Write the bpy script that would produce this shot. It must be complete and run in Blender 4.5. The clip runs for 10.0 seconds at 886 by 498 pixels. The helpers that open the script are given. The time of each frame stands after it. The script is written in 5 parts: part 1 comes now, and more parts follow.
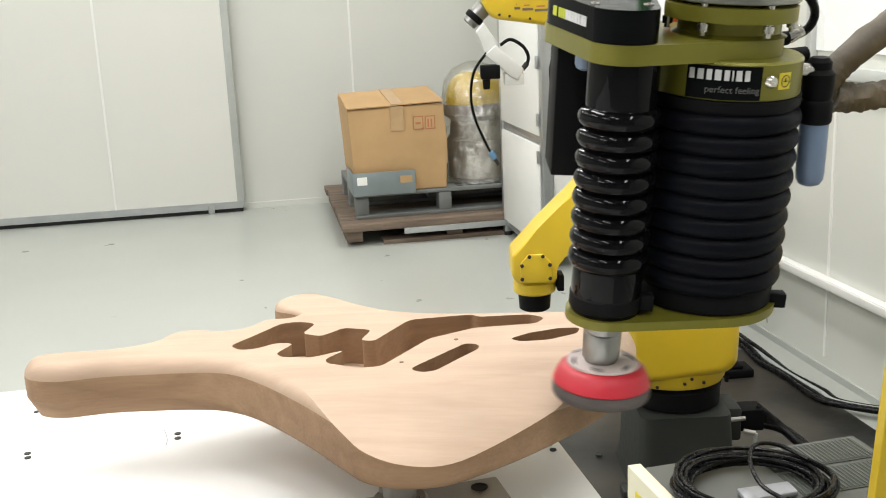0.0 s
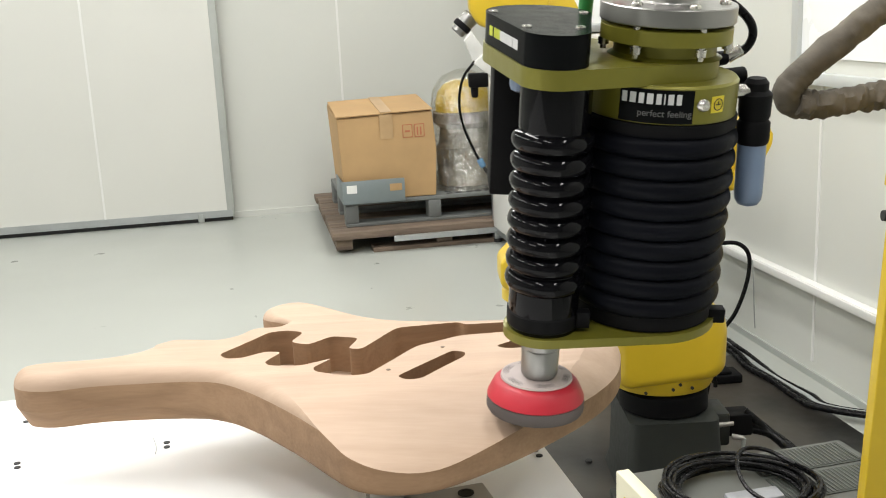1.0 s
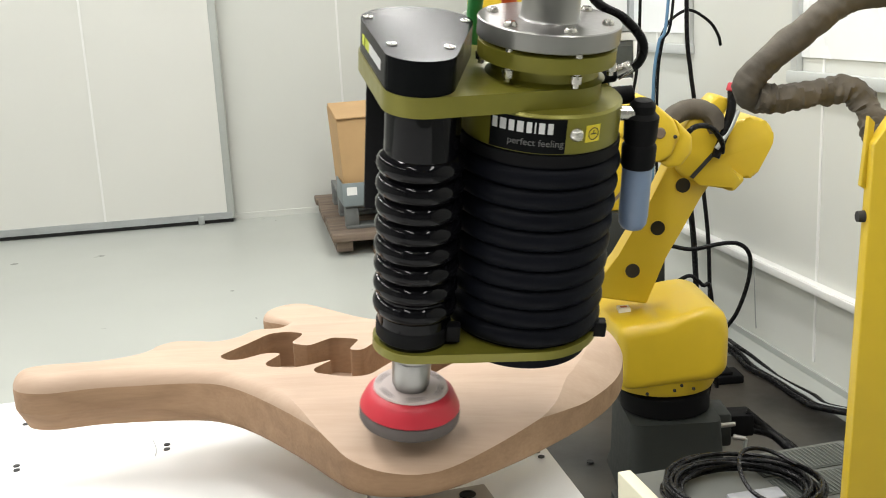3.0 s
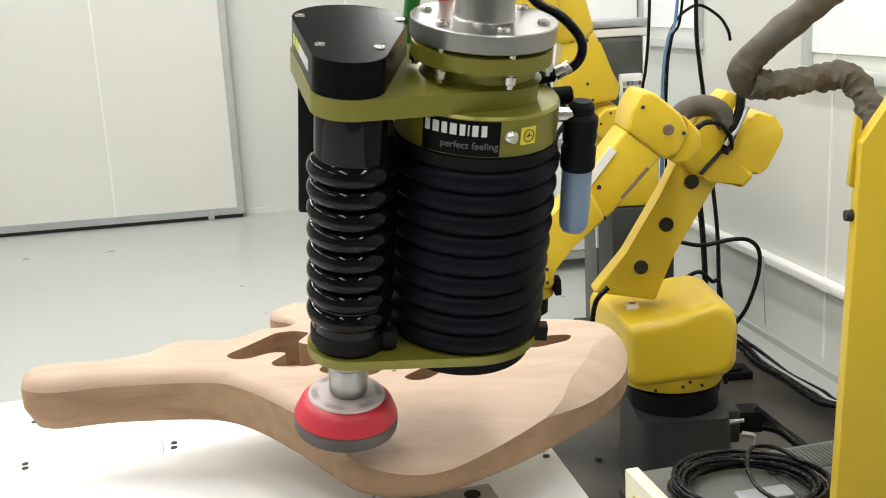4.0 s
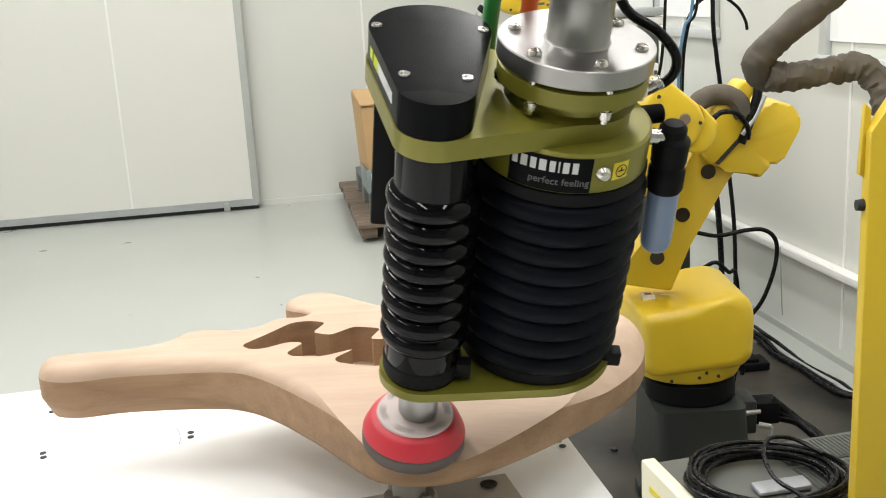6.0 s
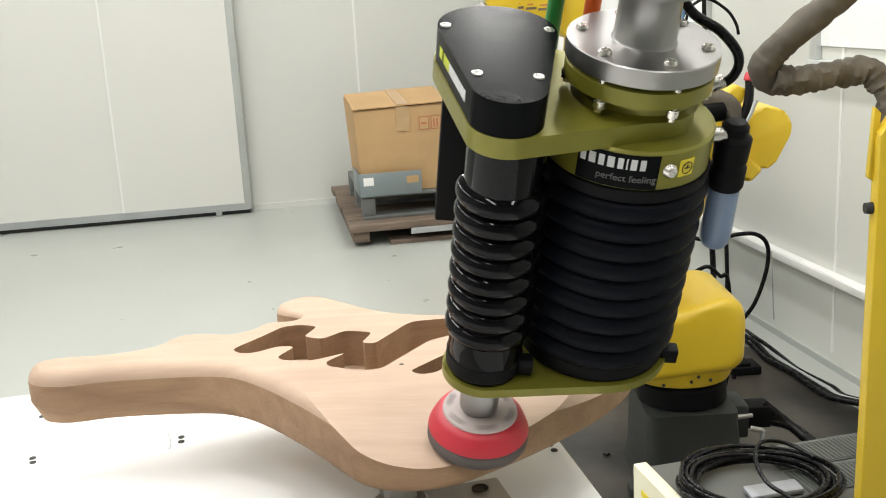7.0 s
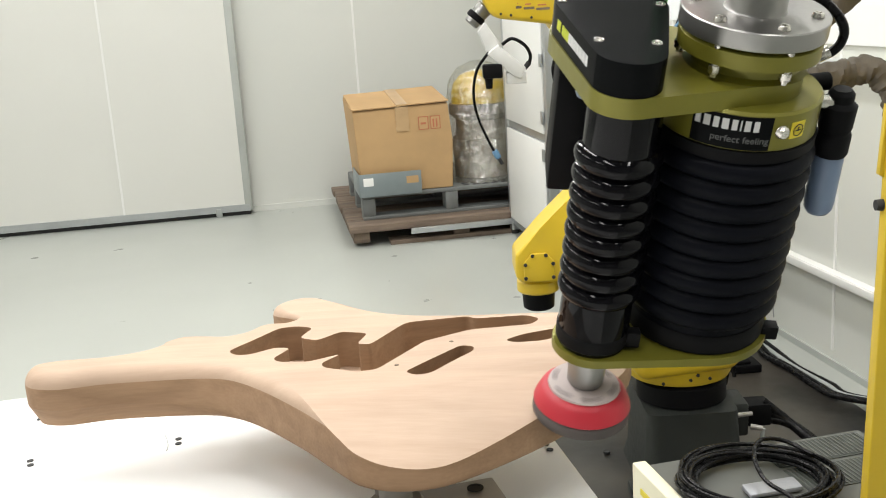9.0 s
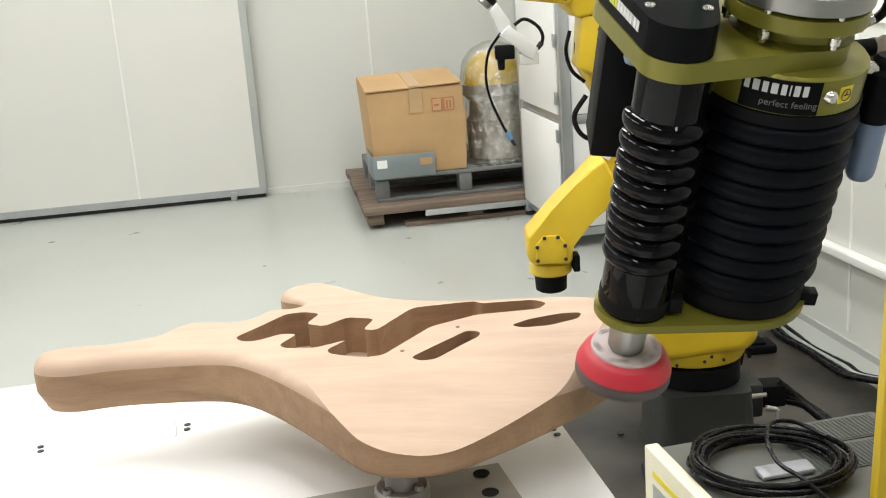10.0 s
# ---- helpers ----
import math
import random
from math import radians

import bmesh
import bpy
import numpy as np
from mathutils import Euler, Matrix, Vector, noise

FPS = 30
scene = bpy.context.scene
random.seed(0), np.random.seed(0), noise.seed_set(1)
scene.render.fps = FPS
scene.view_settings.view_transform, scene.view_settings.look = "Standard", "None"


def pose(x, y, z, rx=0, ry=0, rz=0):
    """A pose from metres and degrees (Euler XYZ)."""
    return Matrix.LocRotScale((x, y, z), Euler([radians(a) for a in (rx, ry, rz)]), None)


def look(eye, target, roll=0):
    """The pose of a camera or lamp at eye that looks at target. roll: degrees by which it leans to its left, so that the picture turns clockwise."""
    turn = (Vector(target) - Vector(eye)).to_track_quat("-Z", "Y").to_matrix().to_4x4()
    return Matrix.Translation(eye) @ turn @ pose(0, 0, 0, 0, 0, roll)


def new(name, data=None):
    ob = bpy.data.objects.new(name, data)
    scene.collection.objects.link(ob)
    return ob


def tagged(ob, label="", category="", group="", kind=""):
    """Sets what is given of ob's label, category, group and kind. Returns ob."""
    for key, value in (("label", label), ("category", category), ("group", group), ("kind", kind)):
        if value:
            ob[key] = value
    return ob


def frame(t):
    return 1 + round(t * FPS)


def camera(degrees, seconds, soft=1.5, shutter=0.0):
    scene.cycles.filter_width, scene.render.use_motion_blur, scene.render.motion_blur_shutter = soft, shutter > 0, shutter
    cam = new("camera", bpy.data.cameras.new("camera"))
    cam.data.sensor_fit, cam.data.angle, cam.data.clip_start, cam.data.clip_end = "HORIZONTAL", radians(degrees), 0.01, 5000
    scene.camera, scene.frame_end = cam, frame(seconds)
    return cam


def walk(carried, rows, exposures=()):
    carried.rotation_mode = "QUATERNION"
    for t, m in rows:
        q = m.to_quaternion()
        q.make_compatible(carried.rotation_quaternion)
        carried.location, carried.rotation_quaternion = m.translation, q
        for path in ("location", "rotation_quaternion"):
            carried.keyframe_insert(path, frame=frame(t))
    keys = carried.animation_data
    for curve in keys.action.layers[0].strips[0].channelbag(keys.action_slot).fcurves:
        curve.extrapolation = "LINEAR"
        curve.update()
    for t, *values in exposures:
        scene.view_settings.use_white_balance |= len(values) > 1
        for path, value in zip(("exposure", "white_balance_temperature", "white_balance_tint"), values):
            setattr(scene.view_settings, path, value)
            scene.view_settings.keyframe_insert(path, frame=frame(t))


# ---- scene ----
cam = camera(47.2, 10.0, soft=1.0, shutter=0.5)
PATH = [
    (0, (-0.001, 0.003, 1.149), (0.002, 1.946, 0.676), -2.5),
    (0.5, (0.001, 0.006, 1.149), (0.009, 1.95, 0.681), -2.5),
    (1, (0.003, -0.006, 1.152), (0.025, 1.941, 0.692), -2.7),
    (1.5, (0.005, -0.004, 1.152), (0.028, 1.942, 0.694), -2.8),
    (2, (0.004, -0.004, 1.151), (0.028, 1.943, 0.695), -2.8),
    (2.5, (0.001, -0.002, 1.149), (0.026, 1.945, 0.694), -2.8),
    (4, (0.007, -0.003, 1.155), (0.008, 1.942, 0.688), -3.0),
    (4.5, (0.006, -0.003, 1.156), (-0.004, 1.94, 0.685), -3.0),
    (5, (0.006, -0.003, 1.154), (-0.013, 1.94, 0.679), -3.3),
    (5.5, (0.006, -0.002, 1.153), (-0.024, 1.939, 0.671), -3.3),
    (7, (0.007, 0.0, 1.152), (-0.007, 1.943, 0.678), -3.2),
    (7.5, (0.005, -0.001, 1.15), (0.007, 1.944, 0.684), -3.2),
    (8, (0.008, 0.002, 1.152), (0.006, 1.946, 0.682), -3.1),
    (8.5, (0.009, 0.002, 1.152), (0.003, 1.947, 0.683), -3.3),
    (9, (0.013, -0.002, 1.153), (-0.004, 1.94, 0.679), -3.6),
    (9.5, (0.018, -0.007, 1.156), (-0.012, 1.931, 0.667), -3.9),
    (10, (0.022, 0.002, 1.155), (-0.029, 1.935, 0.647), -4.2),
]
walk(cam, [(t, look(eye, target, roll)) for t, eye, target, roll in PATH])

# ---- light ----
world = bpy.data.worlds.new("world")
scene.world = world
world.use_nodes = True
world.node_tree.nodes["Background"].inputs[0].default_value = (0.75, 0.82, 0.9, 1)
world.node_tree.nodes["Background"].inputs[1].default_value = 0.03
scene.view_settings.exposure = 0.0

# The room's corner and the directions of its two visible walls
CORNER = Vector((0.562, 6.266, 0))
ROOM = Matrix.Translation(CORNER) @ Matrix.Rotation(radians(10), 4, "Z")
# Watts by lamp row; the -6.9 row behind the camera is added fill
LAMP_POWER = {-1.0: 12, -2.9: 18.5, -4.8: 28, -6.9: 15}


# ---- small builders ----
def material(name, color, rough=0.5, metal=0.0, scale=30.0, vary=0.06, bump=0.0, coat=0.0, stain=0.0, spec=0.5):
    m = bpy.data.materials.new(name)
    m.use_nodes = True
    nt = m.node_tree
    b = nt.nodes["Principled BSDF"]
    tc = nt.nodes.new("ShaderNodeTexCoord")
    n1 = nt.nodes.new("ShaderNodeTexNoise")
    n1.inputs["Scale"].default_value, n1.inputs["Detail"].default_value = scale, 6
    n2 = nt.nodes.new("ShaderNodeTexNoise")
    n2.inputs["Scale"].default_value, n2.inputs["Detail"].default_value = scale * 0.08, 3
    nt.links.new(tc.outputs["Object"], n1.inputs["Vector"])
    nt.links.new(tc.outputs["Object"], n2.inputs["Vector"])
    r1 = nt.nodes.new("ShaderNodeMapRange")
    r1.inputs["To Min"].default_value, r1.inputs["To Max"].default_value = 1 - vary, 1 + vary
    r2 = nt.nodes.new("ShaderNodeMapRange")
    r2.inputs["From Min"].default_value, r2.inputs["From Max"].default_value = 0.35, 0.65
    r2.inputs["To Min"].default_value, r2.inputs["To Max"].default_value = 1 - vary - stain, 1 + vary * 0.5
    nt.links.new(n1.outputs["Fac"], r1.inputs["Value"])
    nt.links.new(n2.outputs["Fac"], r2.inputs["Value"])
    mul = nt.nodes.new("ShaderNodeMath")
    mul.operation = "MULTIPLY"
    nt.links.new(r1.outputs[0], mul.inputs[0])
    nt.links.new(r2.outputs[0], mul.inputs[1])
    mix = nt.nodes.new("ShaderNodeVectorMath")
    mix.operation = "SCALE"
    mix.inputs[0].default_value = color
    nt.links.new(mul.outputs[0], mix.inputs["Scale"])
    nt.links.new(mix.outputs[0], b.inputs["Base Color"])
    r3 = nt.nodes.new("ShaderNodeMapRange")
    r3.inputs["To Min"].default_value, r3.inputs["To Max"].default_value = max(rough - 0.08, 0.02), min(rough + 0.1, 1)
    nt.links.new(n1.outputs["Fac"], r3.inputs["Value"])
    nt.links.new(r3.outputs[0], b.inputs["Roughness"])
    b.inputs["Metallic"].default_value = metal
    b.inputs["Coat Weight"].default_value = coat
    b.inputs["Coat Roughness"].default_value = 0.08
    b.inputs["Specular IOR Level"].default_value = spec
    if bump:
        bp = nt.nodes.new("ShaderNodeBump")
        bp.inputs["Strength"].default_value, bp.inputs["Distance"].default_value = bump, 0.002
        nt.links.new(n1.outputs["Fac"], bp.inputs["Height"])
        nt.links.new(bp.outputs[0], b.inputs["Normal"])
    return m


def wood_material(name, light, dark, angle, scale=1.0, rough=0.6):
    """Grain in streaks along one direction, with fine pores."""
    m = bpy.data.materials.new(name)
    m.use_nodes = True
    nt = m.node_tree
    b = nt.nodes["Principled BSDF"]
    tc = nt.nodes.new("ShaderNodeTexCoord")
    mp = nt.nodes.new("ShaderNodeMapping")
    mp.inputs["Rotation"].default_value = (0, 0, radians(angle))
    mp.inputs["Scale"].default_value = (2.2 * scale, 26 * scale, 26 * scale)
    nt.links.new(tc.outputs["Object"], mp.inputs["Vector"])
    n1 = nt.nodes.new("ShaderNodeTexNoise")
    n1.inputs["Scale"].default_value, n1.inputs["Detail"].default_value = 1.6, 4
    n1.inputs["Distortion"].default_value = 0.6
    n2 = nt.nodes.new("ShaderNodeTexNoise")
    n2.inputs["Scale"].default_value, n2.inputs["Detail"].default_value = 14, 5
    nt.links.new(mp.outputs[0], n1.inputs["Vector"])
    nt.links.new(mp.outputs[0], n2.inputs["Vector"])
    add = nt.nodes.new("ShaderNodeMath")
    add.operation = "MULTIPLY_ADD"
    add.inputs[1].default_value = 0.35
    nt.links.new(n2.outputs["Fac"], add.inputs[0])
    nt.links.new(n1.outputs["Fac"], add.inputs[2])
    cr = nt.nodes.new("ShaderNodeValToRGB")
    cr.color_ramp.elements[0].position, cr.color_ramp.elements[0].color = 0.42, (*light, 1)
    cr.color_ramp.elements[1].position, cr.color_ramp.elements[1].color = 0.95, (*dark, 1)
    nt.links.new(add.outputs[0], cr.inputs["Fac"])
    n3 = nt.nodes.new("ShaderNodeTexNoise")
    n3.inputs["Scale"].default_value, n3.inputs["Detail"].default_value = 9, 3
    nt.links.new(tc.outputs["Object"], n3.inputs["Vector"])
    tone = nt.nodes.new("ShaderNodeMapRange")
    tone.inputs["From Min"].default_value, tone.inputs["From Max"].default_value = 0.3, 0.7
    tone.inputs["To Min"].default_value, tone.inputs["To Max"].default_value = 0.90, 1.05
    nt.links.new(n3.outputs["Fac"], tone.inputs["Value"])
    shift = nt.nodes.new("ShaderNodeVectorMath")
    shift.operation = "SCALE"
    nt.links.new(cr.outputs[0], shift.inputs[0])
    nt.links.new(tone.outputs[0], shift.inputs["Scale"])
    nt.links.new(shift.outputs[0], b.inputs["Base Color"])
    b.inputs["Roughness"].default_value = rough
    bp = nt.nodes.new("ShaderNodeBump")
    bp.inputs["Strength"].default_value, bp.inputs["Distance"].default_value = 0.25, 0.0006
    nt.links.new(n2.outputs["Fac"], bp.inputs["Height"])
    nt.links.new(bp.outputs[0], b.inputs["Normal"])
    return m


def glow(name, color, strength):
    m = bpy.data.materials.new(name)
    m.use_nodes = True
    b = m.node_tree.nodes["Principled BSDF"]
    b.inputs["Base Color"].default_value = (*color, 1)
    b.inputs["Emission Color"].default_value = (*color, 1)
    b.inputs["Emission Strength"].default_value = strength
    return m


def mesh_of(name, bm, mat, angle=38):
    bmesh.ops.recalc_face_normals(bm, faces=bm.faces)
    me = bpy.data.meshes.new(name)
    bm.to_mesh(me)
    bm.free()
    me.materials.append(mat)
    for p in me.polygons:
        p.use_smooth = True
    me.set_sharp_from_angle(angle=radians(angle))
    return me


def thing(name, m, label, category, group="", kind=""):
    ob = new(name)
    ob.empty_display_size = 0.05
    ob.matrix_basis = m
    return tagged(ob, label, category, group, kind)


def part(name, bm, mat, parent, label="", m=None, angle=38):
    ob = new(name, mesh_of(name, bm, mat, angle))
    ob.parent = parent
    if m is not None:
        ob.matrix_basis = m
    return tagged(ob, label)


def single(name, bm, mat, m, label, category, kind="", group="", angle=38):
    ob = new(name, mesh_of(name, bm, mat, angle))
    ob.matrix_basis = m
    return tagged(ob, label, category, group, kind)


def B():
    return bmesh.new()


def box(bm, x0, x1, y0, y1, z0, z1, bev=0.0, seg=2, m=None):
    r = bmesh.ops.create_cube(bm, size=1)
    vs = r["verts"]
    for v in vs:
        v.co = Vector(((x0 + x1) / 2 + v.co.x * (x1 - x0), (y0 + y1) / 2 + v.co.y * (y1 - y0), (z0 + z1) / 2 + v.co.z * (z1 - z0)))
    if bev:
        es = list({e for v in vs for e in v.link_edges})
        out = bmesh.ops.bevel(bm, geom=es, offset=bev, segments=seg, profile=0.5, affect="EDGES", clamp_overlap=True)
        vs = list({v for v in out["verts"]} | {v for v in vs if v.is_valid})
    if m is not None:
        bmesh.ops.transform(bm, matrix=m, verts=vs)
    return bm


def lathe(bm, profile, n=32, m=None, cap=True):
    """Turns a list of (radius, height) about z."""
    rings = []
    for r, z in profile:
        rings.append([bm.verts.new((r * math.cos(2 * math.pi * k / n), r * math.sin(2 * math.pi * k / n), z)) for k in range(n)])
    for a, b in zip(rings, rings[1:]):
        for k in range(n):
            bm.faces.new((a[k], a[(k + 1) % n], b[(k + 1) % n], b[k]))
    if cap:
        bm.faces.new(rings[0][::-1])
        bm.faces.new(rings[-1])
    if m is not None:
        bmesh.ops.transform(bm, matrix=m, verts=[v for r in rings for v in r])
    return bm


def between(p0, p1):
    """The pose whose z axis runs from p0 to p1."""
    d = Vector(p1) - Vector(p0)
    return Matrix.Translation(p0) @ d.to_track_quat("Z", "Y").to_matrix().to_4x4()


def rod(bm, p0, p1, r0, r1=None, n=20, bev=0.0):
    length = (Vector(p1) - Vector(p0)).length
    r1 = r0 if r1 is None else r1
    prof = [(r0 - bev, 0), (r0, bev), (r1, length - bev), (r1 - bev, length)] if bev else [(r0, 0), (r1, length)]
    return lathe(bm, prof, n, between(p0, p1))


def prism(bm, pts, z0, z1, bev=0.0, m=None, seg=2):
    """A flat outline drawn up from z0 to z1."""
    lo = [bm.verts.new((x, y, z0)) for x, y in pts]
    hi = [bm.verts.new((x, y, z1)) for x, y in pts]
    n = len(pts)
    fs = [bm.faces.new(lo[::-1]), bm.faces.new(hi)]
    for k in range(n):
        fs.append(bm.faces.new((lo[k], lo[(k + 1) % n], hi[(k + 1) % n], hi[k])))
    vs = lo + hi
    if bev:
        es = list({e for f in fs[:2] for e in f.edges} | ({e for f in fs for e in f.edges} if n < 13 else set()))
        out = bmesh.ops.bevel(bm, geom=es, offset=bev, segments=seg, profile=0.5, affect="EDGES", clamp_overlap=True)
        vs = list({v for v in out["verts"]} | {v for v in vs if v.is_valid})
    if m is not None:
        bmesh.ops.transform(bm, matrix=m, verts=vs)
    return bm


def smooth_path(pts, per=6):
    """A soft curve through points (Catmull-Rom)."""
    p = [Vector(q) for q in pts]
    p = [p[0] * 2 - p[1]] + p + [p[-1] * 2 - p[-2]]
    out = []
    for k in range(1, len(p) - 2):
        for s in range(per):
            t = s / per
            a, b, c, d = p[k - 1:k + 3]
            out.append(0.5 * (2 * b + (c - a) * t + (2 * a - 5 * b + 4 * c - d) * t * t + (3 * b - a - 3 * c + d) * t ** 3))
    out.append(p[-2])
    return out


def tube(bm, pts, r, n=10, per=6, wrinkle=0.0):
    path = smooth_path(pts, per)
    rings, up = [], Vector((0.3, 0.2, 0.93))
    for k, q in enumerate(path):
        d = (path[min(k + 1, len(path) - 1)] - path[max(k - 1, 0)]).normalized()
        s = d.cross(up)
        s = s.normalized() if s.length > 1e-4 else Vector((1, 0, 0))
        u = s.cross(d)
        up = u
        ring = []
        for j in range(n):
            a = 2 * math.pi * j / n
            rr = r
            if wrinkle:
                rr = r * (1 + wrinkle * noise.noise(Vector((q.x * 34 + 1.3 * math.cos(a), q.y * 34 + 1.3 * math.sin(a), q.z * 34))) + wrinkle * 0.8 * noise.noise(Vector((k * 0.55, 1.6 * math.cos(a), 1.6 * math.sin(a)))))
            ring.append(bm.verts.new(q + s * (rr * math.cos(a)) + u * (rr * math.sin(a))))
        rings.append(ring)
    for a, b in zip(rings, rings[1:]):
        for j in range(n):
            bm.faces.new((a[j], a[(j + 1) % n], b[(j + 1) % n], b[j]))
    bm.faces.new(rings[0][::-1])
    bm.faces.new(rings[-1])
    return bm


def hull(circles, n=40):
    """The outline round circles (x, y, r), as by a stretched band."""
    pts = []
    for x, y, r in circles:
        pts += [(x + r * math.cos(2 * math.pi * k / n), y + r * math.sin(2 * math.pi * k / n)) for k in range(n)]
    pts = sorted(set(pts))

    def half(seq):
        h = []
        for p in seq:
            while len(h) > 1 and (h[-1][0] - h[-2][0]) * (p[1] - h[-2][1]) - (h[-1][1] - h[-2][1]) * (p[0] - h[-2][0]) <= 1e-12:
                h.pop()
            h.append(p)
        return h
    lo, hi = half(pts), half(pts[::-1])
    return lo[:-1] + hi[:-1]


def rounded(pts, r, seg=5):
    """A polygon with its corners rounded."""
    out, n = [], len(pts)
    for k in range(n):
        p, a, b = Vector(pts[k]), Vector(pts[k - 1]), Vector(pts[(k + 1) % n])
        da, db = (a - p), (b - p)
        rr = min(r, da.length * 0.45, db.length * 0.45)
        s, e = p + da.normalized() * rr, p + db.normalized() * rr
        for j in range(seg + 1):
            t = j / seg
            out.append(tuple((1 - t) ** 2 * s + 2 * t * (1 - t) * p + t * t * e))
    return out


def loop_curve(pts, per=5):
    """A closed soft curve through flat points."""
    n, out = len(pts), []
    for k in range(n):
        a, b, c, d = (Vector(pts[(k + j) % n]) for j in (-1, 0, 1, 2))
        for s in range(per):
            t = s / per
            out.append(0.5 * (2 * b + (c - a) * t + (2 * a - 5 * b + 4 * c - d) * t * t + (3 * b - a - 3 * c + d) * t ** 3))
    return out


# ---- materials ----
M_WALL = material("wall_panel_paint", (0.65, 0.66, 0.62), 0.42, scale=3, vary=0.02, stain=0.03)
M_DOOR = material("door_panel_paint", (0.68, 0.68, 0.64), 0.4, scale=3, vary=0.02, stain=0.02)
M_FLOOR = material("epoxy_floor", (0.455, 0.475, 0.44), 0.3, scale=5, vary=0.05, bump=0.05, stain=0.1)
M_BOUNCE = material("bounce_wall_grey", (0.38, 0.38, 0.37), 0.7, scale=4, vary=0.05, stain=0.1)
M_CEIL = material("ceiling_paint", (0.36, 0.36, 0.35), 0.7, scale=4, vary=0.03)
M_ALU = material("aluminium", (0.52, 0.54, 0.55), 0.38, 0.85, scale=60, vary=0.08)
M_GREY = material("grey_trim", (0.38, 0.40, 0.39), 0.45, 0.3, scale=40, vary=0.06)
M_EDGE = material("pale_grey_profile", (0.46, 0.48, 0.46), 0.45, 0.2, scale=40, vary=0.05)
M_FRAME = material("window_frame_paint", (0.55, 0.57, 0.56), 0.4, scale=30, vary=0.04)
M_DARK = material("dark_gap", (0.02, 0.02, 0.02), 0.7)
M_TABLE = material("white_laminate", (0.87, 0.87, 0.86), 0.3, scale=14, vary=0.015, stain=0.03)
M_STEEL = material("milled_steel", (0.42, 0.40, 0.37), 0.45, 0.45, scale=90, vary=0.12, stain=0.12, bump=0.1)
M_SILVER = material("turned_aluminium", (0.31, 0.305, 0.295), 0.32, 1.0, scale=300, vary=0.03)
M_CHROME = material("zinc_screw", (0.62, 0.6, 0.56), 0.25, 1.0, scale=200, vary=0.1)
M_OLIVE = material("olive_anodised", (0.175, 0.162, 0.020), 0.36, 0.35, scale=140, vary=0.08, bump=0.03)
M_BLACK = material("black_anodised", (0.006, 0.0066, 0.007), 0.2, 0.0, scale=80, vary=0.1, spec=0.022)
M_MATTE = material("black_housing", (0.0048, 0.0048, 0.0055), 0.55, 0.0, scale=80, vary=0.2, spec=0.10)
M_RUBBER = material("black_vinyl", (0.0035, 0.0035, 0.0045), -0.04, 0.0, scale=60, vary=0.2, bump=0.03, spec=0.15)
M_CLOTH = material("bellows_cloth", (0.0048, 0.0054, 0.0082), 0.42, 0.0, scale=220, vary=0.2, bump=0.12, spec=0.065)
M_RED = material("red_pad", (0.50, 0.018, 0.035), 0.45, scale=90, vary=0.1, stain=0.08)
M_FOAM = material("black_foam", (0.10, 0.085, 0.08), 0.85, scale=300, vary=0.3, bump=0.3)
M_PADTOP = material("dusty_white_plastic", (0.55, 0.47, 0.45), 0.6, scale=120, vary=0.12, stain=0.15)
M_BLUE = material("blue_filter_bowl", (0.17, 0.23, 0.34), 0.35, scale=50, vary=0.06)
M_YELLOW = material("robot_yellow", (0.64, 0.445, 0.022), 0.36, scale=30, vary=0.05, stain=0.05, coat=0.15)
M_PEDESTAL = material("dark_green_casting", (0.017, 0.020, 0.0175), 0.55, scale=60, vary=0.15, bump=0.1, stain=0.15)
M_PLATE = material("dirty_steel_floor_plate", (0.078, 0.068, 0.055), 0.34, 0.2, scale=26, vary=0.45, stain=0.5, bump=0.15)
M_CABLE = material("black_cable", (0.006, 0.006, 0.0065), 0.26, scale=80, vary=0.2, spec=0.14)
M_SLEEVE = material("brown_hose_sleeve", (0.105, 0.088, 0.066), 0.75, scale=120, vary=0.2, bump=0.4, stain=0.2)
M_WHITE = material("white_panel", (0.80, 0.80, 0.78), 0.4, scale=6, vary=0.02)
M_CONTROL = material("grey_control_box", (0.10, 0.105, 0.095), 0.5, scale=40, vary=0.08, stain=0.1)
M_CREAM = material("cream_front_panel", (0.72, 0.68, 0.52), 0.45, scale=40, vary=0.04)
M_CARD = material("cardboard", (0.50, 0.32, 0.15), 0.75, scale=20, vary=0.07, stain=0.1, bump=0.05)
M_TAPE = material("brown_tape", (0.47, 0.315, 0.165), 0.4, scale=50, vary=0.08)
M_REDINK = material("red_ink", (0.44, 0.15, 0.075), 0.7)
M_PALLET = wood_material("old_pallet_wood", (0.24, 0.18, 0.13), (0.09, 0.065, 0.05), 10, 0.6, 0.8)
M_GUITAR = wood_material("pale_sanded_wood", (0.490, 0.358, 0.262), (0.405, 0.283, 0.200), 52, 1.0, 0.62)
M_RAW_SHADE = wood_material("raw_wood_with_shade", (0.36, 0.225, 0.13), (0.23, 0.135, 0.072), 52, 1.3, 0.75)
M_GREEN = material("green_hose", (0.03, 0.22, 0.05), 0.4)
M_ORANGE = material("orange_hose", (0.60, 0.10, 0.02), 0.4)
M_LABEL = material("yellow_sticker", (0.72, 0.58, 0.03), 0.5)
M_INK = material("white_print", (0.55, 0.55, 0.55), 0.6)
M_MARK = material("lime_print", (0.45, 0.50, 0.03), 0.5)
M_GREYINK = material("grey_print", (0.10, 0.10, 0.10), 0.6)
M_LAMP = glow("lamp_diffuser", (1.0, 0.98, 0.93), 6)

